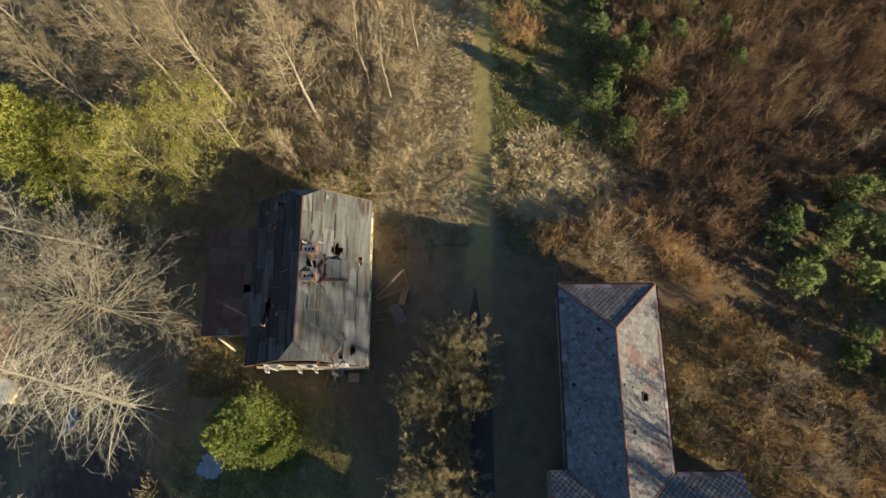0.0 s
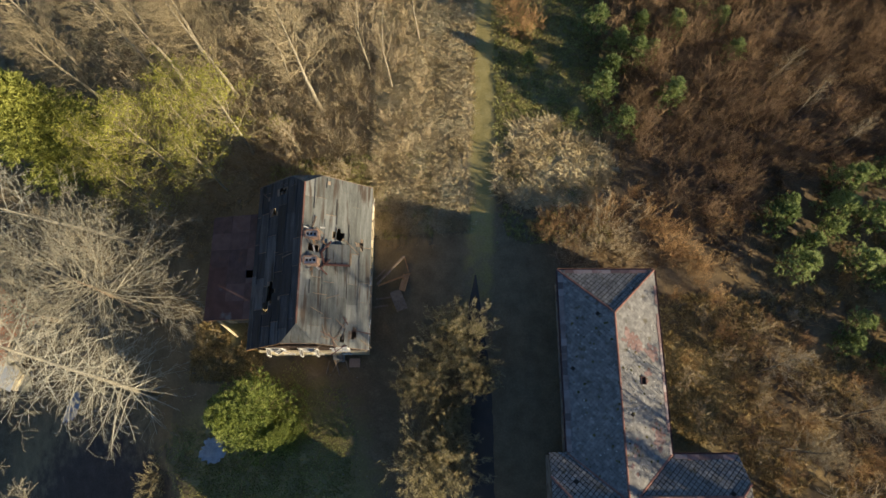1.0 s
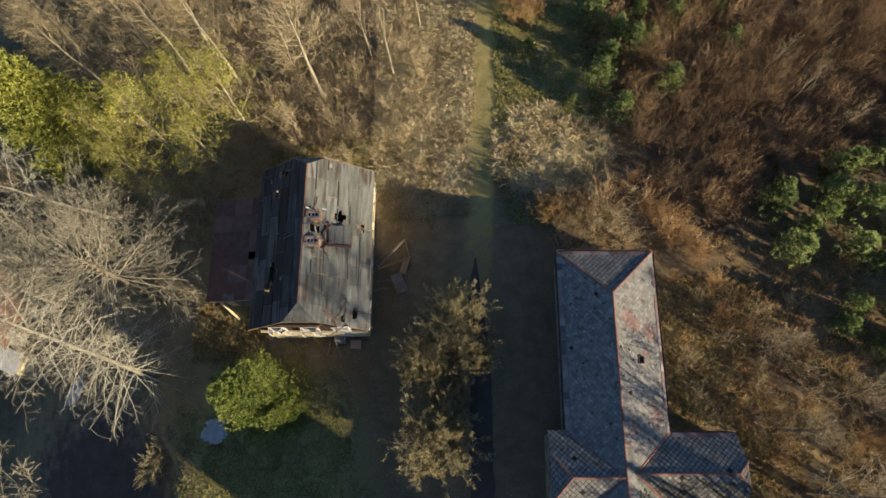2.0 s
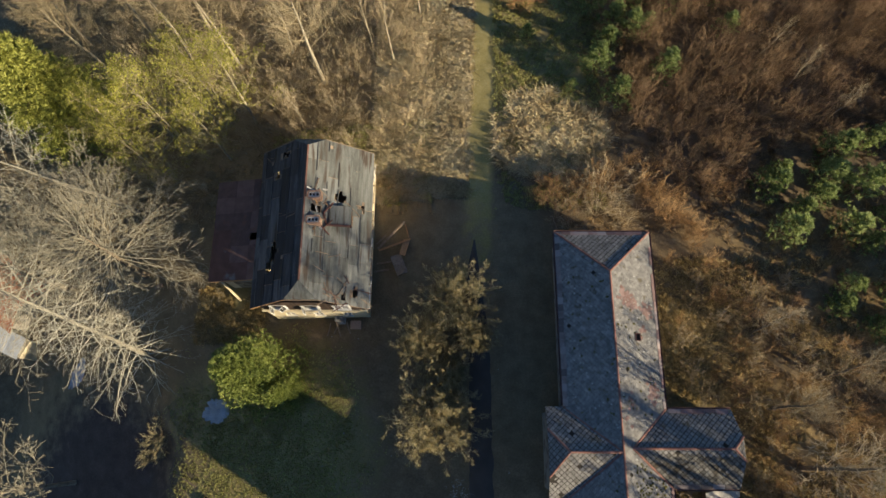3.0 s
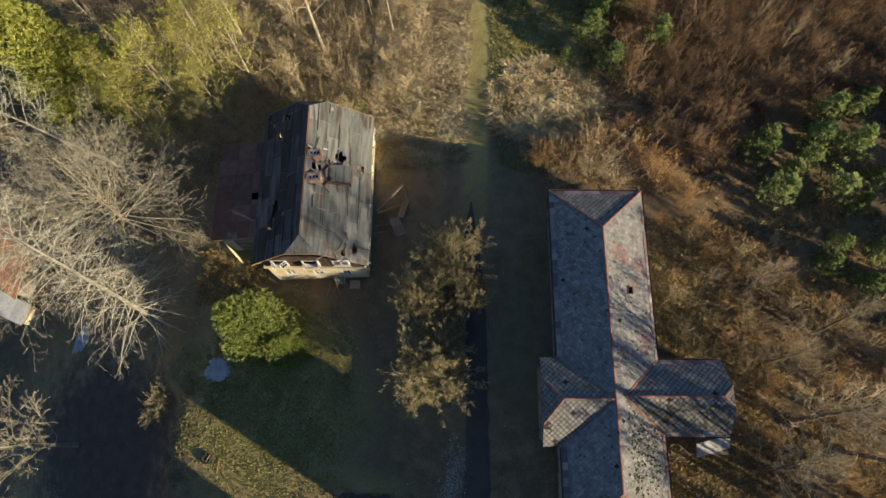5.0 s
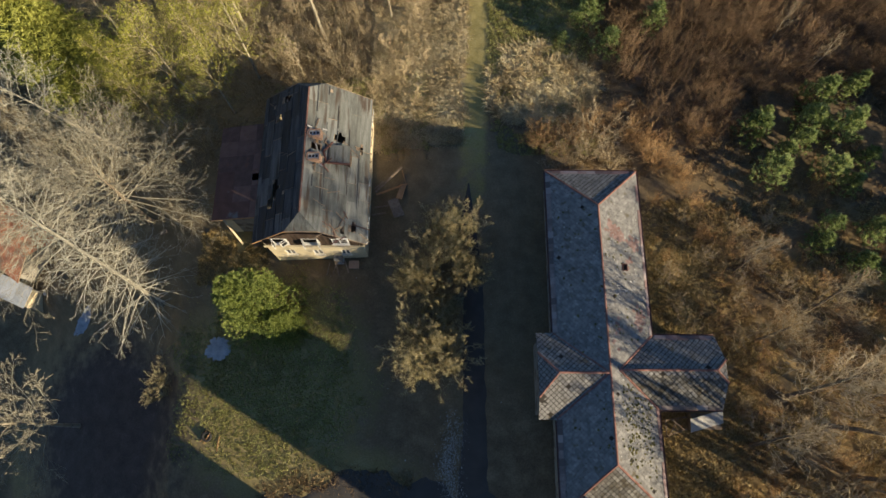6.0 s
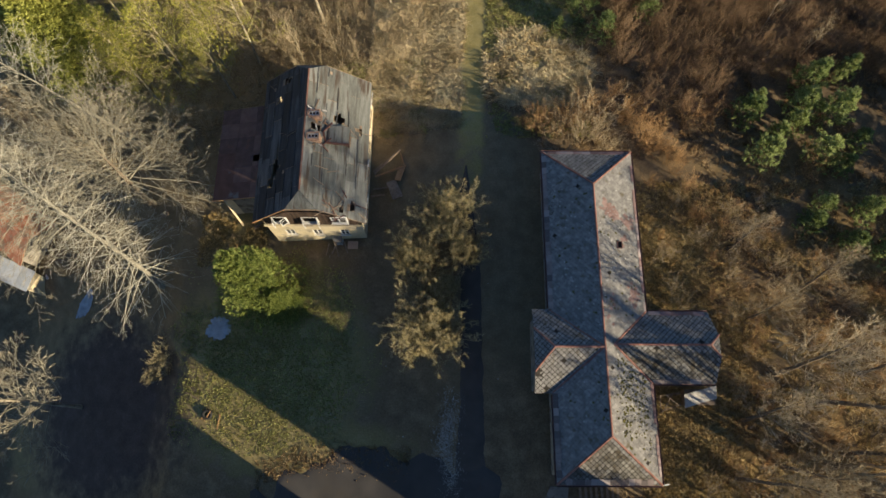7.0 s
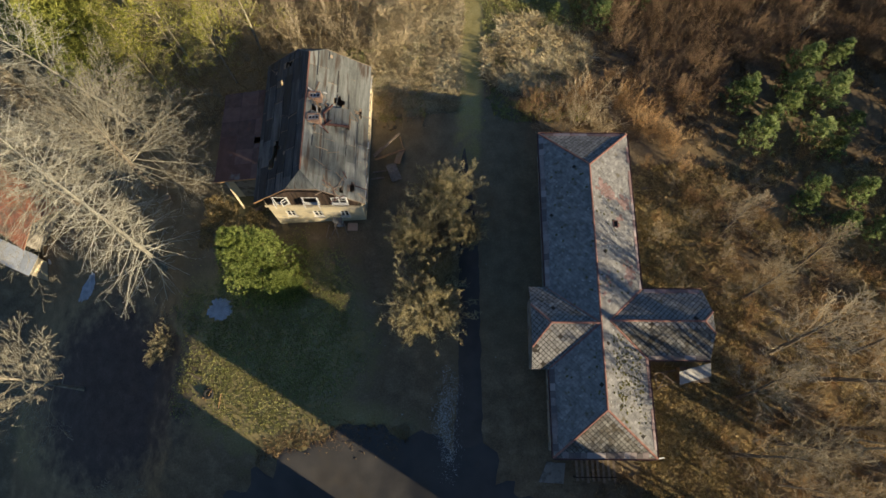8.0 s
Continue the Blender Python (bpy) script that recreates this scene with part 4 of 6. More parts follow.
eave_sheets((LX1 + 0.2, ES, LE), (EX - 0.6, ES, LE), Vector((0, 1, (ER - LE) / (EY - ES))).normalized(), M["eave_sheet"], 0.4, 0.9)
# patched tiles of another batch, and moss cushions
M["moss"] = material("roof_moss", two((0.05, 0.05, 0.012), (0.13, 0.115, 0.04)), 6, 0.95, 0.4, 30, island=0.4)
M["lichen"] = material("pale_lichen", two((0.38, 0.37, 0.34), (0.6, 0.59, 0.56)), 6, 0.95, 0.2, 30)


def slope_lumps(name, n, mat, spots, size, seed):
    """Small flat cushions scattered on the long slopes."""
    r = random.Random(seed)
    sh = Shape()
    for i in range(n):
        x, y = spots(r)
        z = LR - abs(x - LXM) * pitch + 0.045
        k = size * r.uniform(0.4, 1.5)
        s = pitch * (-1 if x > LXM else 1)
        ring = [(k * math.cos(t) * r.uniform(.6, 1.2), k * math.sin(t) * r.uniform(.6, 1.2)) for t in [2 * math.pi * j / 6 for j in range(6)]]
        sh.add([(x, y, z + k * 0.45)] + [(x + a, y + b, z + a * s) for a, b in ring], [(0, j + 1, (j + 1) % 6 + 1) for j in range(6)])
    part(name, sh, mat, roof, kind="stuff")


slope_lumps("moss", 420, M["moss"], lambda r: (r.uniform(LXM + 1.0, LX1 - 0.6), r.gauss(-12.2, 2.0)) if r.random() < 0.6 else (r.uniform(LX0 + 0.6, LX1 - 0.4), r.uniform(LY0 + 4, LY1 - 4)), 0.085, 5)
slope_lumps("lichen", 300, M["lichen"], lambda r: (r.uniform(LX0 + 0.6, LX1 - 0.4), r.uniform(LY0 + 4, LY1 - 4)), 0.05, 6)
M["red_tile"] = material("red_cement_tile", two((0.19, 0.118, 0.105), (0.30, 0.21, 0.19)), 3, 0.85, 0.4, 30, per_object=0.5)
r_ = random.Random(23)
red_me = Shape()
q = 0.19
red_me.add([(0, -q, .02), (q, 0, .0), (0, q, -.01), (-q, 0, 0), (0, -q, 0), (q, 0, -.02), (0, q, -.03), (-q, 0, -.02)], [(0, 1, 2, 3), (0, 4, 5, 1), (3, 7, 4, 0)])
red_me = red_me.mesh("roof_tile", M["red_tile"])
for cx, cy, sx, sy, n in ((13.3, 4.5, 0.3, 0.4, 26), (14.0, 3.8, 0.3, 0.3, 22), (15.3, 3.2, 0.3, 0.3, 24), (15.3, -3.6, 0.25, 0.5, 30), (14.7, 1.6, 0.2, 0.25, 7), (12.9, -5.0, 0.2, 0.7, 8)):
    for i in range(n):
        x, y = r_.gauss(cx, sx), r_.gauss(cy, sy)
        if LXM + 0.3 < x < LX1 - 0.3:
            ob = new("roof_tile", red_me)
            ob.parent = roof
            ob.matrix_basis = Matrix.Translation((x, y, LR - (x - LXM) * pitch + 0.05)) @ Matrix.Rotation(math.atan(pitch), 4, "Y") @ Matrix.Rotation(radians(90 + r_.uniform(-5, 5)), 4, "Z")
# pale wooden shed roof and frame behind the east wing, vent box, steps
lean_to = thing("garden_shed", "small shed with a pale sheet roof behind the building", "shed")
gz = ground_z(21.5, -11.8)
for i in range(5):
    x0 = 20.15 + i * 0.58
    y0 = -12.62 + i * 0.16
    part("roof_sheet", Shape().slab([Vector(p) for p in ((x0, y0, 0.55), (x0 + 0.6, y0 + 0.17, 0.55), (x0 + 0.55, y0 + 1.3, 0.9), (x0 - 0.05, y0 + 1.13, 0.9))], 0.02), M["stone"], lean_to, "pale grey roof sheet")
part("wall", Shape().box(20.3, -12.35, gz - 0.3, 22.9, -11.0, 0.5), M["timber"], lean_to)
frame_ = thing("timber_frame", "collapsed grey timber frame behind the building", "frame")
for a, b in (((18.1, -11.6, 0.4), (19.9, -11.3, 0.5)), ((18.1, -11.6, 0.4), (18.2, -13.0, 0.1)), ((18.2, -12.9, 0.2), (19.9, -12.3, 0.4)), ((18.6, -11.5, 0.5), (19.7, -12.4, 0.4)), ((19.2, -11.4, 0.5), (18.4, -12.8, 0.3))):
    part("beam", Shape().beam(a, b, 0.09, 0.09), M["timber"], frame_)
for x, y in ((18.15, -11.65), (19.85, -11.35), (18.25, -12.95), (19.85, -12.35)):
    part("post", Shape().beam((x, y, ground_z(x, y) - 0.2), (x, y, 0.45), 0.1, 0.1), M["timber"], frame_)
vent = thing_part("vent_box", long_house, "pale square vent box on the gable")
part("box", Shape().box(EX - 0.44, -8.6, 2.0, EX + 0.75, -7.85, 2.7), M["stone"], vent)
deck = thing("slatted_deck", "weathered slatted wooden deck at the south end", "deck")
for i in range(8):
    x = 10.55 + i * 0.46
    part("slat", Shape().beam((x, LY0 + 0.3, 0.28), (x + 0.05, -20.75 + rng.uniform(-0.12, 0.12), 0.2), 0.2, 0.06), M["timber"], deck)
for y in (LY0 - 0.2, -20.4):
    part("bearer", Shape().beam((10.3, y, 0.19), (14.0, y, 0.19), 0.1, 0.12), M["dark_boards"], deck)
    for x in (10.5, 12.1, 13.8):
        part("post", Shape().beam((x, y, ground_z(x, y) - 0.3), (x, y, 0.13), 0.1, 0.1), M["dark_boards"], deck)
tagged(part("concrete_apron", Shape().slab([Vector(p) for p in ((7.4, -20.9, -0.95), (9.6, -21.0, -0.9), (9.8, -19.3, -0.7), (8.2, -19.2, -0.75))], 1.2), M["grey_plaster"]), "grey concrete apron at the building corner", "apron", kind="structure")
part("downpipe", Shape().beam((LX1 - 0.2, LY0 - 0.05, LE - 0.1), (LX1 + 0.65, LY0 + 0.05, LE - 0.25), 0.09, 0.09), M["white_paint"], long_house, "pale broken downpipe")

# ---- down the slope to the west: red-roofed house, shed, garden wall ----
M["red_roof"] = material("orange_clay_roof", two((0.40, 0.15, 0.08), (0.58, 0.26, 0.16)), 1.5, 0.85, 0.4, 20, island=0.25, stain=(0.30, 0.2, 0.13), stain_scale=0.8)
M["grey_sheet"] = material("grey_sheet", two((0.34, 0.36, 0.38), (0.52, 0.54, 0.56)), 1.5, 0.6, 0.3, 20, per_object=0.3)
red = thing("red_roofed_house", "house with an orange clay tile roof", "house")
red.matrix_basis = Matrix.Translation((-53.5, 9.2, 0)) @ Matrix.Rotation(math.atan2(-3.9, 5.9), 4, "Z")
rz = -12.3
part("wall", Shape().box(-6, -2.6, -20, 5.2, 2.6, rz - 0.1), M["grey_plaster"], red)
rows_ = Shape()
for sgn in (-1, 1):
    for i in range(13):
        s0 = i * 0.24
        for j in range(36):
            x0 = -6.3 + j * 0.33
            zz = rz + 2.0 - s0 * 0.66
            poly = [Vector((x0, sgn * s0, zz + 0.03)), Vector((x0, sgn * (s0 + 0.27), zz - 0.16)), Vector((x0 + 0.31, sgn * (s0 + 0.27), zz - 0.16)), Vector((x0 + 0.31, sgn * s0, zz + 0.03))]
            rows_.slab(poly if normal_of(poly).z > 0 else poly[::-1], 0.02)
part("roof", rows_, M["red_roof"], red, "orange clay tile roof", kind="stuff")
part("roof_deck", Shape().slab([Vector(p) for p in ((-6.3, -3.2, rz - 0.2), (5.5, -3.2, rz - 0.2), (5.5, 0, rz + 1.92), (-6.3, 0, rz + 1.92))], 0.1).slab([Vector(p) for p in ((-6.3, 0, rz + 1.92), (5.5, 0, rz + 1.92), (5.5, 3.2, rz - 0.2), (-6.3, 3.2, rz - 0.2))], 0.1), M["timber"], red)
shed = thing("grey_shed", "grey sheet-roofed shed with a cream gable", "shed")
shed.matrix_basis = Matrix.Translation((-53.0, 3.2, 0)) @ Matrix.Rotation(math.atan2(-1.9, 4.5), 4, "Z")
for i in range(7):
    part("roof_sheet", Shape().slab([Vector(p) for p in ((-3.2 + i * 0.9, -1.25, -14.2), (-2.32 + i * 0.9, -1.25, -14.2), (-2.32 + i * 0.9, 1.3, -13.7), (-3.2 + i * 0.9, 1.3, -13.7))], 0.03), M["grey_sheet"], shed)
part("wall", Shape().box(-3.0, -1.0, -19, 3.3, 1.1, -14.25), M["plaster"], shed)
tagged(part("garden_wall", Shape().beam((-49.6, 6.4, -15.6), (-48.9, 2.6, -15.4), 0.3, 1.2), M["stone"]), "low rough garden wall", "wall", kind="structure")

# ---- beyond the lower edge of the view: two taller buildings that shade the yard ----
for name, x0, y0, x1, y1, top in (("neighbouring_block", 14.0, -31.3, 21.0, -23.9, 13.5), ("neighbouring_barn", -16.0, -48.0, -1.0, -28.5, 7.0)):
    nb = thing(name, "plain plastered building standing south of the yard", "building")
    part("wall", Shape().box(x0, y0, -9, x1, y1, top - 1.5), M["grey_plaster"], nb)
    xm = (x0 + x1) / 2
    part("roof", Shape().slab([Vector(p) for p in ((x0 - .4, y0 - .4, top - 1.6), (xm, y0 - .4, top), (xm, y1 + .4, top), (x0 - .4, y1 + .4, top - 1.6))][::-1], 0.15).slab([Vector(p) for p in ((xm, y0 - .4, top), (x1 + .4, y0 - .4, top - 1.6), (x1 + .4, y1 + .4, top - 1.6), (xm, y1 + .4, top))], 0.15), M["tile"], nb)


# ---- plants: how they grow ----
M["birch_bark"] = material("pale_bark", [(0.3, (0.20, 0.165, 0.115)), (0.5, (0.32, 0.27, 0.195)), (0.7, (0.45, 0.39, 0.30))], 1.5, 0.9, 0.4, 12, stain=(0.14, 0.12, 0.09), stain_at=(0.6, 0.66), stain_scale=2.0)
M["grey_twig"] = material("grey_twig", two((0.24, 0.21, 0.15), (0.43, 0.385, 0.285)), 1.0, 0.9, 0.0, 5, island=0.3)
M["tan_twig"] = material("tan_twig", two((0.31, 0.242, 0.145), (0.56, 0.45, 0.295)), 1.0, 0.9, 0.0, 5, island=0.3, per_object=0.3)
M["dead_twig"] = material("bleached_twig", two((0.36, 0.33, 0.255), (0.60, 0.56, 0.445)), 1.0, 0.9, 0.0, 5, island=0.25)
M["wood_twig"] = material("ochre_twig", two((0.275, 0.216, 0.125), (0.505, 0.41, 0.25)), 1.0, 0.9, 0.0, 5, island=0.3, per_object=0.3)
M["red_twig"] = material("reddish_twig", two((0.120, 0.076, 0.042), (0.37, 0.245, 0.140)), 0.5, 0.9, 0.0, 5, island=0.3, per_object=0.5)
M["orange_twig"] = material("orange_twig", two((0.28, 0.165, 0.072), (0.51, 0.325, 0.16)), 0.7, 0.9, 0.0, 5, island=0.3, per_object=0.4)
M["olive_twig"] = material("budding_twig", two((0.25, 0.205, 0.108), (0.52, 0.44, 0.26)), 0.8, 0.9, 0.0, 5, island=0.3)
M["bud_leaf"] = material("spring_leaf", [(0.3, (0.195, 0.20, 0.033)), (0.5, (0.36, 0.35, 0.056)), (0.7, (0.52, 0.49, 0.095))], 0.6, 0.7, 0.0, 5, island=0.4, backlit=0.35)
M["olive_bud"] = material("olive_bud", two((0.22, 0.18, 0.075), (0.43, 0.36, 0.17)), 0.8, 0.8, 0.0, 5, island=0.4, backlit=0.2)
M["pine_needle"] = material("pine_needle", [(0.3, (0.12, 0.17, 0.060)), (0.5, (0.27, 0.335, 0.125)), (0.7, (0.46, 0.51, 0.22))], 0.8, 0.6, 0.0, 5, island=0.5, per_object=0.25, backlit=0.45)
M["spruce_needle"] = material("spruce_needle", [(0.3, (0.095, 0.132, 0.034)), (0.5, (0.23, 0.28, 0.070)), (0.7, (0.41, 0.45, 0.13))], 0.8, 0.65, 0.0, 5, island=0.6, backlit=0.25)
M["lime_needle"] = material("yellow_green_needle", [(0.3, (0.17, 0.19, 0.045)), (0.5, (0.36, 0.375, 0.085)), (0.7, (0.55, 0.545, 0.16))], 0.8, 0.6, 0.0, 5, island=0.4, backlit=0.25)
M["straw"] = material("dry_straw", [(0.3, (0.38, 0.29, 0.15)), (0.5, (0.70, 0.57, 0.345)), (0.7, (0.86, 0.77, 0.53))], 0.35, 0.9, 0.0, 5, island=0.2, backlit=0.15)
M["rust_straw"] = material("brown_bracken", [(0.3, (0.16, 0.10, 0.045)), (0.5, (0.31, 0.205, 0.10)), (0.7, (0.50, 0.365, 0.20))], 0.35, 0.9, 0.0, 5, island=0.4, backlit=0.15)
M["tan_litter"] = material("tan_leaf_litter", [(0.3, (0.215, 0.153, 0.077)), (0.5, (0.39, 0.29, 0.155)), (0.7, (0.55, 0.43, 0.247))], 0.35, 0.9, 0.0, 5, island=0.45, backlit=0.15)
M["green_grass"] = material("mossy_grass", [(0.3, (0.22, 0.214, 0.064)), (0.5, (0.435, 0.42, 0.14)), (0.7, (0.65, 0.615, 0.262))], 0.35, 0.9, 0.0, 5, island=0.35, backlit=0.2)
M["yard_straw"] = material("ochre_grass", [(0.3, (0.25, 0.172, 0.066)), (0.5, (0.46, 0.338, 0.145)), (0.7, (0.66, 0.51, 0.265))], 0.5, 0.9, 0.0, 5, island=0.45, backlit=0.15)
M["pale_trunk"] = material("bleached_trunk", two((0.15, 0.135, 0.105), (0.31, 0.285, 0.225)), 1.5, 0.9, 0.4, 12, stain=(0.24, 0.21, 0.16), stain_at=(0.6, 0.68), stain_scale=2.0)
M["bark"] = material("brown_bark", two((0.10, 0.075, 0.05), (0.24, 0.19, 0.14)), 2, 0.95, 0.5, 12)


class Wood:
    """Tapered sticks, gathered into one mesh."""

    def __init__(self):
        self.s = []

    def stick(self, a, b, ra, rb):
        self.s.append((*a, *b, ra, rb))

    def mesh(self, name, mat, sides=3):
        s = np.array(self.s, dtype=float)
        a, b, ra, rb = s[:, 0:3], s[:, 3:6], s[:, 6:7], s[:, 7:8]
        d = b - a
        d /= np.maximum(np.linalg.norm(d, axis=1, keepdims=True), 1e-6)
        ref = np.where(np.abs(d[:, 2:3]) > 0.9, np.array([[1.0, 0, 0]]), np.array([[0, 0, 1.0]]))
        u = np.cross(d, ref)
        u /= np.linalg.norm(u, axis=1, keepdims=True)
        w = np.cross(d, u)
        n = len(s)
        v = np.zeros((n, 2 * sides, 3))
        for k in range(sides):
            t = 2 * math.pi * k / sides
            o = u * math.cos(t) + w * math.sin(t)
            v[:, k], v[:, sides + k] = a + o * ra, b + o * rb
        base = (np.arange(n) * 2 * sides)[:, None]
        f = np.concatenate([base + np.array([[k, (k + 1) % sides, sides + (k + 1) % sides, sides + k]]) for k in range(sides)], axis=1).reshape(-1, 4)
        return quick_mesh(name, v.reshape(-1, 3), f, mat)


def quick_mesh(name, v, f, mat):
    """A mesh from number arrays; every face has the same count of corners."""
    me = bpy.data.meshes.new(name)
    k = f.shape[1]
    me.vertices.add(len(v))
    me.vertices.foreach_set("co", np.ascontiguousarray(v, dtype=np.float32).ravel())
    me.loops.add(f.size)
    me.loops.foreach_set("vertex_index", np.ascontiguousarray(f, dtype=np.int32).ravel())
    me.polygons.add(len(f))
    me.polygons.foreach_set("loop_start", np.arange(0, f.size, k, dtype=np.int32))
    me.polygons.foreach_set("loop_total", np.full(len(f), k, dtype=np.int32))
    me.materials.append(mat)
    me.update(calc_edges=True)
    return me


def wobble(r, d, amount):
    return (d + Vector((r.gauss(0, amount), r.gauss(0, amount), r.gauss(0, amount)))).normalized()


def grow(wood, r, p, d, length, rad, level, spec, tips):
    """One branch and its side branches. spec: per level (pieces, wobble, lift, children, spread, child length, first child at)."""
    n, wob, lift, kids, spread_deg, ratio, start = spec[level]
    step = length / n
    pts = [p]
    for i in range(n):
        d = wobble(r, d + Vector((0, 0, lift)), wob)
        q = p + d * step
        f0, f1 = 1 - i / n * 0.8, 1 - (i + 1) / n * 0.8
        wood.stick(p, q, max(rad * f0, 0.0105), max(rad * f1, 0.0085))
        p = q
        pts.append((p, d))
    tips.append((p, d))
    if level + 1 < len(spec):
        for c in range(kids):
            t = start + (1 - start) * (c + r.random()) / kids
            i = min(int(t * n), n - 1)
            q, dd = (pts[i + 1] if i + 1 < len(pts) else pts[-1])
            base = pts[i] if i == 0 else pts[i][0]
            q = base.lerp(q, t * n - i)
            side = dd.orthogonal().normalized()
            side.rotate(Matrix.Rotation(r.random() * 2 * math.pi, 3, dd))
            ang = radians(spread_deg * r.uniform(0.7, 1.25))
            nd = (dd * math.cos(ang) + side * math.sin(ang)).normalized()
            grow(wood, r, q, nd, length * ratio * r.uniform(0.6, 1.2) * (1.15 - 0.55 * t), rad * (1 - 0.8 * t) * 0.6, level + 1, spec, tips)


def leaf_cloud(name, tips, r, per, size, reach, mat, long=1.6):
    """Small folded leaves round the twig ends."""
    c = np.array([t[0][:] for t in tips])
    g = np.random.default_rng(r.randrange(10 ** 6))
    c = np.repeat(c, per, axis=0)
    n = len(c)
    c = c + g.normal(0, reach, (n, 3))
    a = g.normal(0, 1, (n, 3))
    a /= np.linalg.norm(a, axis=1, keepdims=True)
    b = np.cross(a, g.normal(0, 1, (n, 3)))
    b /= np.linalg.norm(b, axis=1, keepdims=True)
    s = size * g.uniform(0.6, 1.4, (n, 1))
    v = np.stack([c - a * s * long, c + b * s * 0.6, c + a * s * long, c - b * s * 0.6], axis=1)
    f = np.arange(n * 4).reshape(-1, 4)
    return quick_mesh(name, v.reshape(-1, 3), f, mat)


def tube(nodes, radii, sides):
    """A bent, tapering stem through the nodes."""
    sh = Shape()
    for i, (p, r) in enumerate(zip(nodes, radii)):
        sh.v += [(p[0] + r * math.cos(2 * math.pi * k / sides), p[1] + r * math.sin(2 * math.pi * k / sides), p[2]) for k in range(sides)]
        if i:
            a, b = (i - 1) * sides, i * sides
            sh.f += [(a + k, a + (k + 1) % sides, b + (k + 1) % sides, b + k) for k in range(sides)]
    sh.f.append(tuple(range((len(nodes) - 1) * sides, len(nodes) * sides)))
    return sh


def tree(name, label, category, seed, height, rad, spec, bark, twig, lean=(0, 0), bare=0.35, leaf=None, group="", sides=6, bend=0.035):
    """A tree: trunk, branches, and leaves where it has any. leaf: (per tip, size, reach, material)."""
    r = random.Random(seed)
    th = thing(name, label, category, group)
    wood, tips = Wood(), []
    p, d = Vector((0, 0, -0.3)), Vector((lean[0], lean[1], 1)).normalized()
    n = 10
    nodes = [p]
    aim = d.copy()
    for i in range(n):
        d = wobble(r, d * 0.8 + aim * 0.2, bend)
        q = p + d * (height + 0.3) / n
        p = q
        nodes.append(p)
    kids = spec[0]
    for c in range(kids["count"]):
        t = bare + (1 - bare) * ((c + r.random()) / kids["count"]) ** 0.9
        i = min(int(t * n), n - 1)
        q = nodes[i].lerp(nodes[i + 1], t * n - i)
        ang = c * 2.399 + r.uniform(-0.4, 0.4)
        ele = radians(kids["rise"][0] + (kids["rise"][1] - kids["rise"][0]) * (t - bare) / (1 - bare) + r.gauss(0, 7))
        nd = Vector((math.cos(ang) * math.cos(ele), math.sin(ang) * math.cos(ele), math.sin(ele)))
        ln = height * kids["len"] * (1.0 - kids["taper"] * (t - bare) / (1 - bare)) * r.uniform(0.75, 1.15)
        grow(wood, r, q, nd, ln, rad * kids.get("thick", 0.4) * (1 - 0.7 * t), 0, spec[1:], tips)
    part("trunk", tube(nodes, [rad * (1 - 0.9 * i / n) * (1.25 if i == 0 else 1) for i in range(n + 1)], sides), bark, th, smooth=True)
    part("crown", wood.mesh("crown", twig), twig, th, kind="stuff")
    if leaf:
        part("foliage", leaf_cloud("foliage", tips, r, leaf[0], leaf[1], leaf[2], leaf[3]), leaf[3], th, kind="stuff")
    return th


def shrub_mesh(name, seed, height, width, stems, mat, spec, thick=0.02, reach=(0.7, 1.1), dome=0.0):
    r = random.Random(seed)
    wood, tips = Wood(), []
    for i in range(stems):
        a, k = r.uniform(0, 2 * math.pi), r.random() ** 0.6
        d = Vector((math.cos(a) * k * width / height, math.sin(a) * k * width / height, 1)).normalized()
        if dome:
            th = radians(dome) * math.sqrt((i + 0.5) / stems)
            d = Vector((math.cos(i * 2.4) * math.sin(th), math.sin(i * 2.4) * math.sin(th), math.cos(th)))
        b = Vector((math.cos(a) * k * width * 0.12, math.sin(a) * k * width * 0.12, -0.1))
        grow(wood, r, b, d, height * r.uniform(*reach), thick, 0, spec, tips)
    return wood.mesh(name, mat), tips


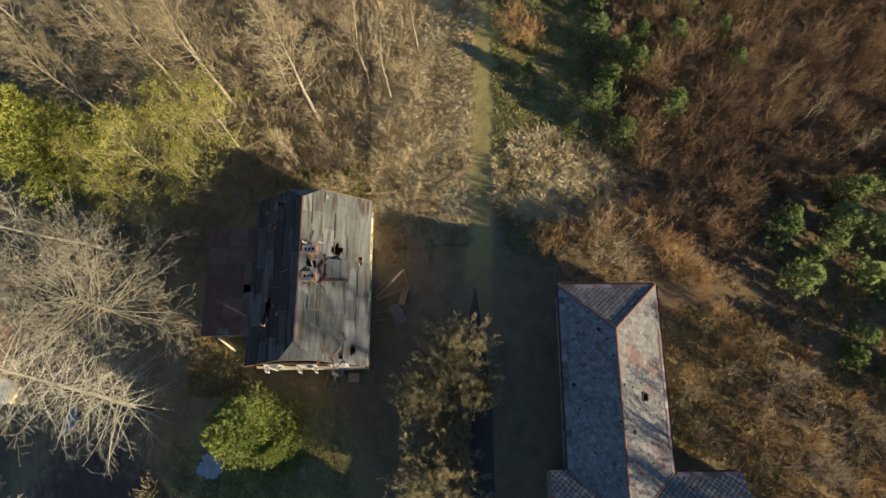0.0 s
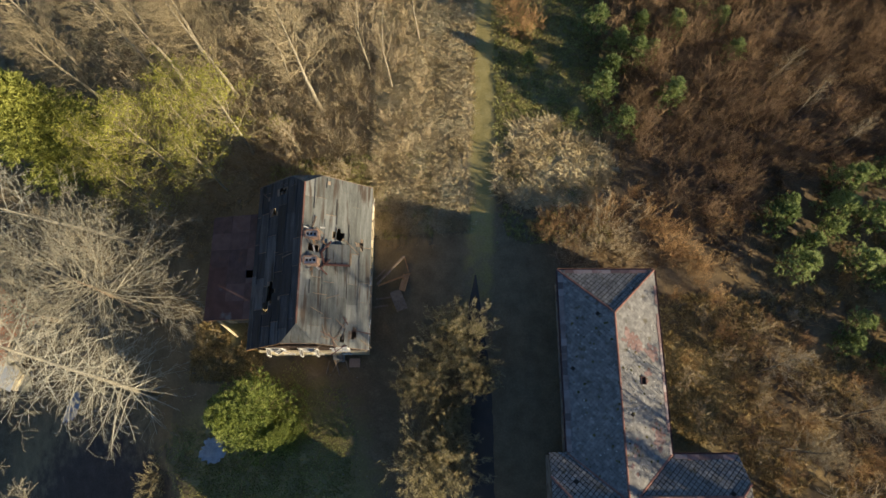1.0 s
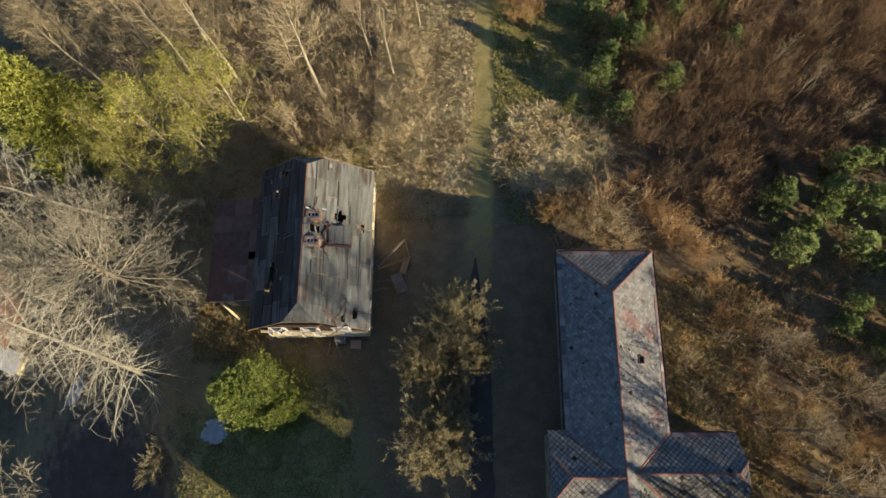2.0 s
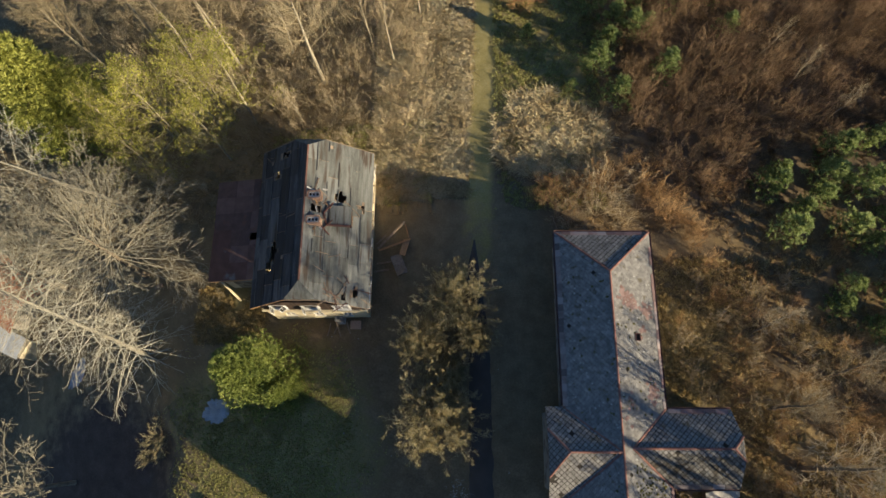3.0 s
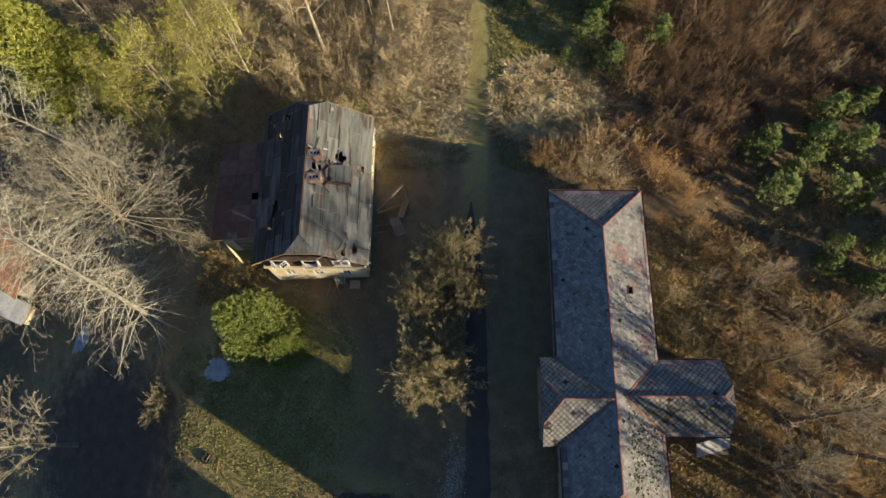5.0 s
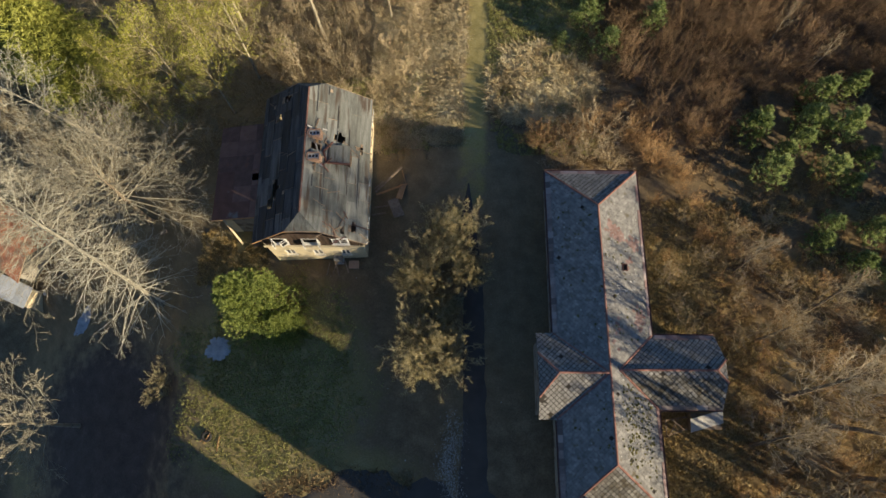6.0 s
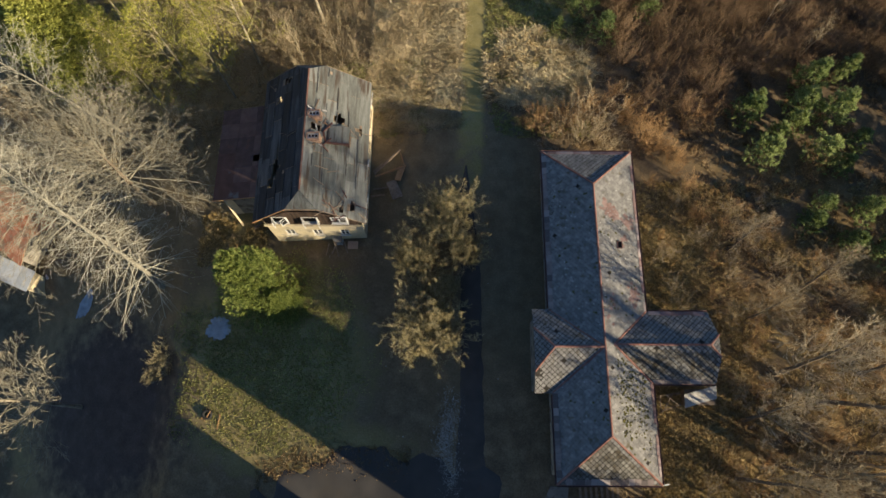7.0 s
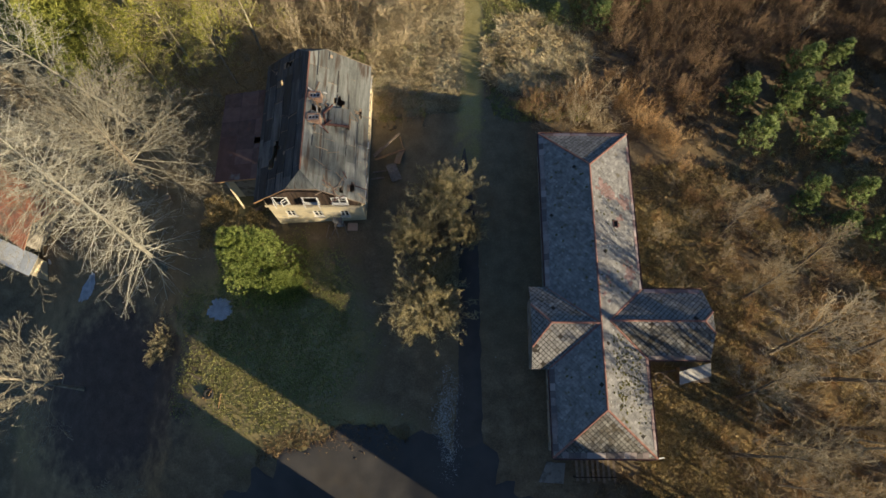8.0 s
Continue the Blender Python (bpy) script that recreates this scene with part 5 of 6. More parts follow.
def conifer(name, label, category, seed, height, radius, whorls, per, mat, up=15, tuft=0.22, blades=9, group="", low=0.08, open_=0.85, droop=0.0, spray=5):
    """A conifer: trunk, boughs in whorls, and needle tufts along the outer boughs."""
    r = random.Random(seed)
    th = thing(name, label, category, group)
    wood = Wood()
    cs, ds = [], []
    for k in range(whorls):
        t = low + (1 - low) * k / whorls
        z = t * height
        ln = radius * (1 - t) ** open_ + 0.15
        for i in range(per):
            a = 2 * math.pi * (i + r.random() * 0.7) / per + k * 0.7
            e = radians(up * (0.4 + t) + r.gauss(0, 6))
            p = Vector((0, 0, z + r.uniform(-0.1, 0.1)))
            d = Vector((math.cos(a) * math.cos(e), math.sin(a) * math.cos(e), math.sin(e)))
            l = ln * r.uniform(0.72, 1.12)
            m = 4
            for j in range(m):
                d = (d + Vector((0, 0, (0.10 if j > 1 else -0.03) - droop)) + Vector((r.gauss(0, .05), r.gauss(0, .05), 0))).normalized()
                q = p + d * l / m
                wood.stick(p, q, 0.012 + 0.02 * (1 - j / m), 0.008 + 0.02 * (1 - (j + 1) / m))
                side = d.cross(Vector((0, 0, 1))).normalized()
                for h in range(spray):
                    f = (h + r.random()) / spray
                    s = (r.random() * 2 - 1) * l * 0.36 * (1.1 - (j + f) / m * 0.7)
                    c = p.lerp(q, f) + side * s + d * abs(s) * 0.5 + Vector((0, 0, r.gauss(0.02, 0.05)))
                    if j > 0 or r.random() < 0.35:
                        cs.append(c)
                        ds.append((d * 0.8 + side * (0.9 if s > 0 else -0.9) * abs(s) / (l * 0.36 + .01) + Vector((0, 0, 0.45 - droop * 3))).normalized())
                p = q
            cs.append(p)
            ds.append((d + Vector((0, 0, 0.5))).normalized())
    cs.append(Vector((0, 0, height)))
    ds.append(Vector((0, 0, 1)))
    g = np.random.default_rng(seed)
    c, d = np.array([q[:] for q in cs]), np.array([q[:] for q in ds])
    c, d = np.repeat(c, blades, axis=0), np.repeat(d, blades, axis=0)
    n = len(c)
    e = d * 0.8 + g.normal(0, 0.5, (n, 3))
    e /= np.linalg.norm(e, axis=1, keepdims=True)
    b = np.cross(e, g.normal(0, 1, (n, 3)))
    b /= np.linalg.norm(b, axis=1, keepdims=True)
    l = tuft * g.uniform(0.7, 1.3, (n, 1))
    w = tuft * 0.12
    v = np.stack([c - b * w, c + b * w, c + e * l + b * w * 0.3, c + e * l - b * w * 0.3], axis=1)
    part("trunk", tube([(0, 0, -0.3), (0, 0, height * 0.5), (0, 0, height)], [0.03 * height ** 0.75, 0.018 * height ** 0.75, 0.01], 7), M["bark"], th, smooth=True)
    part("bough_frame", wood.mesh("bough_frame", M["bark"]), M["bark"], th, kind="stuff")
    part("foliage", quick_mesh("foliage", v.reshape(-1, 3), np.arange(n * 4).reshape(-1, 4), mat), mat, th, kind="stuff")
    return th


def put(ob, x, y, turn=0.0, scale=1.0, dz=0.0, tall=1.0):
    ob.matrix_basis = Matrix.LocRotScale((x, y, ground_z(x, y) + dz), Euler((0, 0, radians(turn))), (scale, scale, scale * tall))
    return ob


def put_copy(ob, x, y, turn=0.0, scale=1.0, dz=0.0, tall=1.0):
    c = copy_thing(ob, Matrix())
    return put(c, x, y, turn, scale, dz, tall)


def tufts(name, spots, r, blades, length, width, mat, flop=0.9, label="", category="grass"):
    """Grass clumps at (x, y, size): blades that arch outwards. One mesh of countless blades."""
    g = np.random.default_rng(r.randrange(10 ** 6))
    c = np.array([(x, y, ground_z(x, y)) for x, y, s in spots])
    s = np.repeat(np.array([q[2] for q in spots])[:, None], blades, axis=0)
    c = np.repeat(c, blades, axis=0)
    n = len(c)
    a = g.uniform(0, 2 * math.pi, (n, 1))
    lean = np.abs(g.normal(flop, 0.35, (n, 1)))
    bias = np.repeat(g.uniform(0, 2 * math.pi, (len(spots), 1)), blades, axis=0)
    dx, dy = np.cos(a) + 0.7 * np.cos(bias), np.sin(a) + 0.7 * np.sin(bias)
    l = length * s * g.uniform(0.5, 1.3, (n, 1))
    out = np.concatenate([dx * np.sin(lean), dy * np.sin(lean), np.cos(lean) + 0 * dx], axis=1)
    root = c + np.concatenate([np.cos(a), np.sin(a), 0 * a], axis=1) * s * length * 0.2
    side = np.concatenate([-np.sin(a), np.cos(a), g.normal(0, 0.4, (n, 1))], axis=1) * width
    mid = root + out * l * 0.55 + np.array([[0, 0, 0.06]])
    tip = root + out * l * np.array([[1, 1, 0.75]])
    v = np.stack([root - side, root + side, mid + side * 0.8, tip, mid - side * 0.8], axis=1)
    f = np.arange(n * 5).reshape(-1, 5)
    return tagged(part(name, quick_mesh(name, v.reshape(-1, 3), f, mat), mat), label, category, kind="stuff")


# ---- tall trees west and north of the house ----
BIRCH = [dict(count=40, rise=(28, 62), len=0.33, taper=0.5, thick=0.28), (4, 0.12, 0.10, 7, 38, 0.5, 0.2), (3, 0.16, 0.05, 4, 40, 0.5, 0.25), (2, 0.2, 0.0, 0, 0, 0, 0)]
birch = tree("birch_tree", "tall leafless birch with a pale slender trunk", "tree", 11, 16.5, 0.23, BIRCH, M["birch_bark"], M["wood_twig"], bare=0.38, group="birches north of the house")
put(birch, -14.8, 29.4, 20)
for x, y, turn, k in ((-24.4, 31.9, 80, 0.98), (-30.1, 33.2, 160, 1.0), (-28.4, 36.6, 220, 1.05), (-34.5, 36.0, 40, 1.05), (-38.5, 31.0, 120, 0.95), (-45.0, 38.0, 200, 1.0), (-36.5, 42.0, 70, 1.0)):
    put_copy(birch, x, y, turn, k)
SLIM = [dict(count=18, rise=(45, 70), len=0.34, taper=0.5, thick=0.4), (4, 0.12, 0.12, 5, 35, 0.5, 0.25), (3, 0.18, 0.05, 3, 40, 0.5, 0.3), (2, 0.2, 0.0, 0, 0, 0, 0)]
slim = tree("young_tree", "slim leafless young tree with fine tan twigs", "tree", 12, 12.0, 0.12, SLIM, M["birch_bark"], M["tan_twig"], bare=0.25, group="young trees on the meadow edge")
put(slim, -7.3, 31.6)
for x, y, turn, k in ((-9.8, 34.0, 90, 0.9), (-4.5, 37.0, 30, 0.85), (-18.6, 33.5, 200, 0.8), (-11.0, 37.5, 250, 0.9), (-17.0, 25.0, 140, 0.6), (-25.5, 27.0, 20, 0.7), (-33.0, 27.5, 290, 0.85)):
    put_copy(slim, x, y, turn, k)

# budding trees with yellow-green leaves
BUD = [dict(count=22, rise=(30, 62), len=0.36, taper=0.5, thick=0.42), (4, 0.13, 0.06, 6, 40, 0.55, 0.25), (3, 0.18, 0.03, 4, 42, 0.5, 0.3), (2, 0.22, 0.0, 0, 0, 0, 0)]
budding = tree("budding_tree", "tree with fresh yellow-green spring leaves", "tree", 21, 13.0, 0.17, BUD, M["birch_bark"], M["olive_twig"], bare=0.25, leaf=(5, 0.055, 0.2, M["bud_leaf"]), group="budding trees by the house")
put(budding, -22.2, 25.2, 0)
for x, y, turn, k in ((-29.2, 22.6, 110, 1.05), (-26.2, 25.0, 200, 0.92), (-31.5, 24.0, 300, 0.95), (-24.6, 21.0, 60, 0.8), (-35.0, 22.5, 20, 0.9), (-32.5, 20.0, 170, 0.8), (-27.0, 28.0, 230, 0.9)):
    put_copy(budding, x, y, turn, k)

# the broad leafless tree and its neighbour, west of the house
BROAD = [dict(count=64, rise=(-8, 60), len=0.74, taper=0.42, thick=0.24), (5, 0.10, 0.025, 8, 38, 0.5, 0.25), (4, 0.16, 0.04, 5, 40, 0.5, 0.2), (3, 0.2, 0.0, 2, 40, 0.5, 0.2), (2, 0.2, 0, 0, 0, 0, 0)]
broad = tree("broad_tree", "broad leafless tree with a dense grey crown", "tree", 31, 12.5, 0.34, BROAD, M["bark"], M["grey_twig"], bare=0.42)
put(broad, -33.0, 8.8, 0, 1.1, 0, 1.0)
put_copy(broad, -43.0, 8.0, 130, 1.0)
POPLAR = [dict(count=26, rise=(30, 66), len=0.24, taper=0.4, thick=0.22), (4, 0.12, 0.10, 7, 38, 0.5, 0.2), (3, 0.16, 0.05, 4, 40, 0.5, 0.25), (2, 0.2, 0.0, 0, 0, 0, 0)]
tall = tree("poplar_tree", "very tall leafless poplar with a bleached trunk", "tree", 33, 24.0, 0.26, POPLAR, M["pale_trunk"], M["dead_twig"], bare=0.58, lean=(-0.02, -0.03))
put(tall, -35.2, 16.0, 0, 1.0)
DEAD = [dict(count=150, rise=(-10, 34), len=0.245, taper=0.52, thick=0.22), (6, 0.07, -0.06, 6, 46, 0.30, 0.1), (3, 0.14, -0.10, 3, 45, 0.5, 0.15), (2, 0.2, -0.05, 0, 0, 0, 0)]
dead = tree("dead_larch", "tall bare larch with bleached drooping branches", "tree", 35, 27.5, 0.27, DEAD, M["pale_trunk"], M["dead_twig"], lean=(-0.07, 0.17), bare=0.03, bend=0.01, sides=8)
put(dead, -31.1, 0.0, 0, 1.0)
ROUND = [dict(count=40, rise=(12, 68), len=0.56, taper=0.35, thick=0.24), (5, 0.12, 0.06, 8, 38, 0.5, 0.25), (4, 0.16, 0.04, 5, 40, 0.5, 0.2), (3, 0.2, 0.0, 3, 40, 0.5, 0.2), (2, 0.2, 0, 0, 0, 0, 0)]
corner = tree("leafless_tree", "round leafless tree beside the lane", "tree", 36, 9.0, 0.17, ROUND, M["birch_bark"], M["grey_twig"], bare=0.2)
put(corner, -41.7, -12.3, 40, 1.3, 0, 1.75)
put_copy(corner, -33.0, -23.6, 140, 0.6, 0, 1.8)

# ---- conifers ----
spruce = conifer("spruce_tree", "bushy bright green spruce on the lawn, with unseen copies added for shade", "tree", 41, 12.0, 3.7, 18, 10, M["spruce_needle"], up=14, tuft=0.21, blades=13, low=0.04, open_=0.9, spray=9)
put(spruce, -18.7, -1.7, 0, 1.16, 0, 1.0)
put_copy(spruce, -16.2, -3.4, 70, 0.6)
# unseen copies added east of the pines, to shade the ground there
for x, y, turn, k in ((46.5, 12.5, 10, 0.64), (47.5, 8.8, 90, 0.6), (46.0, 5.2, 200, 0.6), (48.5, 1.6, 150, 0.68), (47.0, -2.2, 60, 0.62), (49.5, 15.5, 280, 0.68), (47.5, 18.5, 140, 0.6), (49.5, -6.5, 230, 0.68), (48.0, -10.5, 20, 0.6), (50.0, 22.0, 310, 0.65)):
    put_copy(spruce, x, y, turn, k)
lime = conifer("conifer_tree", "tall yellow-green conifer in the sun", "tree", 42, 16.0, 5.2, 26, 11, M["lime_needle"], up=10, tuft=0.4, blades=9, low=0.08, open_=0.7, spray=6, droop=0.03)
put(lime, -42.6, 26.2, 0, 1.15)
put_copy(lime, -52.0, 32.0, 90, 0.9)
pine = conifer("pine_tree", "young green pine among brown thicket", "tree", 43, 5.4, 2.3, 7, 6, M["pine_needle"], up=34, tuft=0.34, blades=12, group="young pines", low=0.15, open_=0.85, spray=2)
pine_b = conifer("pine_tree", "young green pine among brown thicket", "tree", 44, 4.8, 2.3, 6, 6, M["pine_needle"], up=38, tuft=0.34, blades=12, group="young pines", low=0.15, open_=0.8, spray=2)
pine_spots = ((13.4, 29.0), (15.4, 25.6), (20.3, 28.5), (14.6, 31.4), (17.1, 32.9), (18.9, 33.6), (15.6, 34.4), (21.6, 36.6), (27.3, 33.6), (26.2, 37.3), (18.0, 36.6), (13.4, 36.4), (30.1, 17.3), (29.0, 15.9), (35.3, 19.1), (33.4, 14.6), (37.1, 15.6), (29.8, 11.2), (39.4, 20.6), (35.6, 11.5), (37.4, 10.2), (35.0, 6.2), (33.6, 4.4), (31.4, 13.4), (34.4, 16.6), (39.6, 13.0), (38.6, 5.4), (19.6, 41.0), (24.0, 41.0), (14.5, 41.5), (40.0, 1.6), (37.0, 2.4))
for i, (x, y) in enumerate(pine_spots):
    if i > 1:
        put_copy((pine, pine_b)[i % 2], x, y, rng.uniform(0, 360), rng.uniform(0.62, 0.98), -0.2, rng.uniform(0.9, 1.2))
put(pine, 13.4, 29.0, 0, 0.9)
put(pine_b, 15.4, 25.6, 50, 0.85)
put_copy(pine, 6.7, 32.9, 0, 0.46, 0)
put_copy(pine_b, 11.0, 27.0, 0, 0.4, 0)

# ---- thickets of leafless shrubs ----
TWIGGY = [(4, 0.10, 0.05, 5, 28, 0.55, 0.25), (3, 0.14, 0.05, 3, 32, 0.5, 0.2), (2, 0.18, 0.02, 0, 0, 0, 0)]
DENSE = [(4, 0.11, 0.05, 6, 32, 0.5, 0.2), (3, 0.16, 0.03, 3, 36, 0.45, 0.2), (2, 0.2, 0.0, 0, 0, 0, 0)]


def shrubs(name, label, group, mat, seeds, height, width, stems, spots, spec=TWIGGY, thick=0.018, sizes=(0.75, 1.15), category="shrub"):
    """Leafless shrubs, a few grown shapes set out at many spots."""
    meshes = [shrub_mesh(name, s, height, width, stems, mat, spec, thick)[0] for s in seeds]
    r = random.Random(seeds[0])
    for x, y, *k in spots:
        ob = tagged(new(name, r.choice(meshes)), label, category, group)
        s = (k[0] if k else 1.0) * r.uniform(*sizes)
        put(ob, x, y, r.uniform(0, 360), s, 0, r.uniform(0.85, 1.15))


def scatter(r, x0, y0, x1, y1, step, keep):
    """Loose, uneven spots over a stretch of ground."""
    out = []
    y = y0
    while y < y1:
        x = x0
        while x < x1:
            px, py = x + r.uniform(-0.5, 0.5) * step, y + r.uniform(-0.5, 0.5) * step
            if keep(px, py):
                out.append((px, py))
            x += step
        y += step
    return out


def stems(name, spots, r, height, mat, label, category, lean=0.16, twigs=3, thick=0.013):
    """Countless thin upright stems with a few side twigs each."""
    wood = Wood()
    for x, y in spots:
        p = Vector((x, y, ground_z(x, y) - 0.1))
        d = Vector((r.gauss(0, lean), r.gauss(0, lean), 1)).normalized()
        h = height * r.uniform(0.55, 1.2)
        m, e = p + d * h * 0.5, p + wobble(r, d, 0.07) * h
        wood.stick(p, m, thick, thick * 0.8)
        wood.stick(m, e, thick * 0.8, thick * 0.5)
        for i in range(twigs):
            q = m.lerp(e, r.uniform(-0.4, 0.8))
            wood.stick(q, q + wobble(r, d, 0.42) * h * r.uniform(0.18, 0.4), thick * 0.7, thick * 0.5)
    return tagged(part(name, wood.mesh(name, mat), mat), label, category, kind="stuff")


def clear_of(x, y, spots, d):
    return all((x - p[0]) ** 2 + (y - p[1]) ** 2 > d * d for p in spots)


def red_zone(x, y):
    low = 16.0 + 1.2 * math.sin(x * 0.7) if x > 19 else 22.5 + max(0, 14.5 - x) * 3
    if x > 27 and y < 20:
        low = 20.0
    return y > low and x > 15.5 and clear_of(x, y, pine_spots, 1.3)


red_spots = scatter(rng, 14, 15, 52, 53, 2.15, red_zone)
shrubs("brown_shrub", "leafless reddish-brown shrub in a dense thicket", "brown thicket", M["red_twig"], (51, 52, 53, 54), 3.3, 1.4, 15, red_spots[:295], DENSE, 0.015)
shrubs("orange_shrub", "leafless orange-brown shrub in the sun", "orange shrubs", M["orange_twig"], (55, 56, 57), 2.6, 1.6, 16, [
    (8.6, 14.9, 1.0), (10.2, 14.2, 0.9), (16.9, 15.6, 1.0), (18.0, 14.6, 0.9), (18.9, 13.4, 1.0), (19.8, 12.4, 1.0), (20.9, 11.0, 1.0), (21.6, 10.0, 0.9), (15.2, 17.4, 0.9), (16.2, 18.8, 0.7), (6.0, 36.6, 1.5), (5.6, 38.6, 1.5), (7.3, 37.4, 1.3), (34.4, 9.9, 1.0), (21.0, 16.4, 0.9), (23.2, 15.3, 0.9), (25.4, 16.2, 0.9), (18.6, 18.0, 0.8), (12.8, 16.2, 0.8), (14.4, 15.8, 0.7), (22.6, 8.6, 0.8), (23.2, 5.4, 0.8), (19.0, 8.8, 0.6), (-14.6, 22.6, 0.6), (-20.2, 21.2, 0.6), (7.2, 15.2, 0.9), (8.2, 16.2, 0.9), (9.6, 15.8, 1.0), (11.0, 16.6, 1.0), (12.6, 17.0, 0.9), (13.8, 17.0, 0.9), (11.6, 15.4, 1.1), (17.6, 16.6, 1.1), (19.0, 15.2, 1.1), (20.2, 13.8, 1.1), (21.2, 12.6, 1.0), (22.2, 11.4, 0.9)], DENSE, 0.016)
hair = random.Random(77)
stems("thicket_stems", scatter(hair, 12, 15, 54, 52, 0.42, lambda x, y: red_zone(x, y) and hair.random() < 0.85 + noise.noise((x * 0.25, y * 0.25, 14))), hair, 3.1, M["red_twig"], "countless thin reddish-brown stems of a leafless thicket", "thicket")
LANKY = [(5, 0.10, 0.02, 5, 30, 0.5, 0.3), (3, 0.14, 0.03, 3, 35, 0.45, 0.2), (2, 0.18, 0.0, 0, 0, 0, 0)]
shrubs("lanky_shrub", "sprawling leafless shrub with long pale stems", "lanky shrubs", M["tan_twig"], (58, 59), 3.6, 2.6, 16, [(9.0, 13.2, 0.9), (11.0, 14.4, 1.1), (13.2, 15.0, 1.1), (11.4, 12.6, 1.0), (12.8, 13.4, 1.0), (14.2, 13.2, 0.9), (10.2, 12.0, 0.7), (15.2, 12.4, 0.7)], LANKY, 0.026)


def tan_zone(x, y):
    return (y > 20.0 or (x > -8.0 and y > 18.5 and x < -3)) and not (-3 < x < 13)


tan_spots = scatter(rng, -23, 18, -2, 47, 2.5, tan_zone) + scatter(rng, -58, 14, -23, 50, 3.0, lambda x, y: clear_of(x, y, ((-33.5, 9.5), (-43.5, 24)), 5.0))
shrubs("tan_shrub", "leafless tan shrub under the trees", "woodland shrubs", M["tan_twig"], (61, 62, 63), 2.5, 1.6, 12, tan_spots, TWIGGY, 0.016, (0.6, 1.1))


stems("woodland_stems", scatter(hair, -56, 19, -5, 50, 0.62, lambda x, y: (y > 21 or x < -26) and hair.random() < 0.6 + noise.noise((x * 0.2, y * 0.2, 24))), hair, 3.0, M["wood_twig"], "countless thin tan stems under the trees", "undergrowth", 0.22)


def low_right(x, y):
    return y < 8.5 - max(0, 24 - x) * 0.35 and (x > 24.5 or y > -4 or x > 20 + (-10 - y) * 0.1 and y < -16) and x > 18 and clear_of(x, y, pine_spots, 2.0)


low_spots = scatter(rng, 17.5, -34, 50, 9, 2.7, low_right)
shrubs("scrub_bush", "leafless grey-brown scrub bush in dry grass", "scrub", M["tan_twig"], (64, 65, 66), 2.3, 1.7, 13, low_spots[0::2], DENSE, 0.014, (0.6, 1.1))
shrubs("ochre_bush", "leafless ochre scrub bush in dry grass", "scrub", M["orange_twig"], (67, 68), 2.0, 1.7, 13, low_spots[1::2], DENSE, 0.014, (0.6, 1.1))
stems("scrub_stems", scatter(hair, 18, -33, 50, 9, 0.6, lambda x, y: low_right(x, y) and hair.random() < 0.55 + noise.noise((x * 0.25, y * 0.25, 34))), hair, 1.9, M["orange_twig"], "countless thin ochre stems in the scrub", "undergrowth", 0.25)
THIN = [dict(count=32, rise=(42, 70), len=0.36, taper=0.5, thick=0.15), (4, 0.13, 0.08, 6, 38, 0.5, 0.25), (3, 0.17, 0.04, 4, 40, 0.5, 0.25), (2, 0.2, 0.0, 0, 0, 0, 0)]
thin = tree("leafless_tree", "slender leafless tree standing in scrub", "tree", 71, 8.5, 0.15, THIN, M["bark"], M["tan_twig"], bare=0.2, group="trees in the scrub")
put(thin, 25.6, -13.6, 0, 1.25)
for x, y, turn, k in ((29.0, -9.5, 50, 1.4), (28.5, -17.5, 100, 1.2), (32.5, -12.0, 200, 1.4), (24.5, -18.5, 260, 1.1), (31.0, -22.0, 300, 1.0), (36.5, -9.5, 20, 1.1), (36.0, -19.5, 150, 1.1), (27.2, -4.5, 80, 0.9), (31.8, -2.0, 10, 0.9), (39.5, -13.5, 60, 1.0), (27.0, -25.5, 140, 1.0), (22.5, -24.0, 240, 0.8), (40.0, -4.0, 190, 1.0), (35.0, -26.0, 330, 1.1), (26.0, 2.0, 330, 0.7), (42, -22, 0, 1.1)):
    put_copy(thin, x, y, turn, k * 1.18)

# unseen poplars added past the right edge, for tree shadows on both roofs
for x, y, turn, k in ((42.5, -23.6, 30, 1.15), (45.0, -26.0, 170, 1.25), (48.0, -25.6, 250, 1.25), (41.0, -24.6, 110, 1.3), (44.5, -23.6, 320, 1.35)):
    put_copy(tall, x, y, turn, k)
for x, y, turn, k in ((34.6, -18.0, 10, 1.12), (35.4, -17.2, 130, 1.0), (30.5, -24.5, 60, 0.8), (28.2, -21.0, 220, 0.75), (33.0, -28.0, 320, 0.9), (26.2, -22.6, 300, 0.7), (33.0, 27.0, 20, 0.5), (36.5, 23.5, 90, 0.5), (30.5, 30.5, 200, 0.5)):
    put_copy(slim, x, y, turn, k)

COLUMN = [dict(count=90, rise=(68, 84), len=0.2, taper=0.4, thick=0.3), (4, 0.08, 0.05, 7, 25, 0.5, 0.2), (3, 0.12, 0.05, 4, 30, 0.5, 0.2), (2, 0.15, 0.0, 0, 0, 0, 0)]
column = tree("poplar_tree", "tall narrow leafless poplar in the scrub", "tree", 73, 15.0, 0.22, COLUMN, M["bark"], M["tan_twig"], bare=0.12)
put(column, 34.6, -16.3)

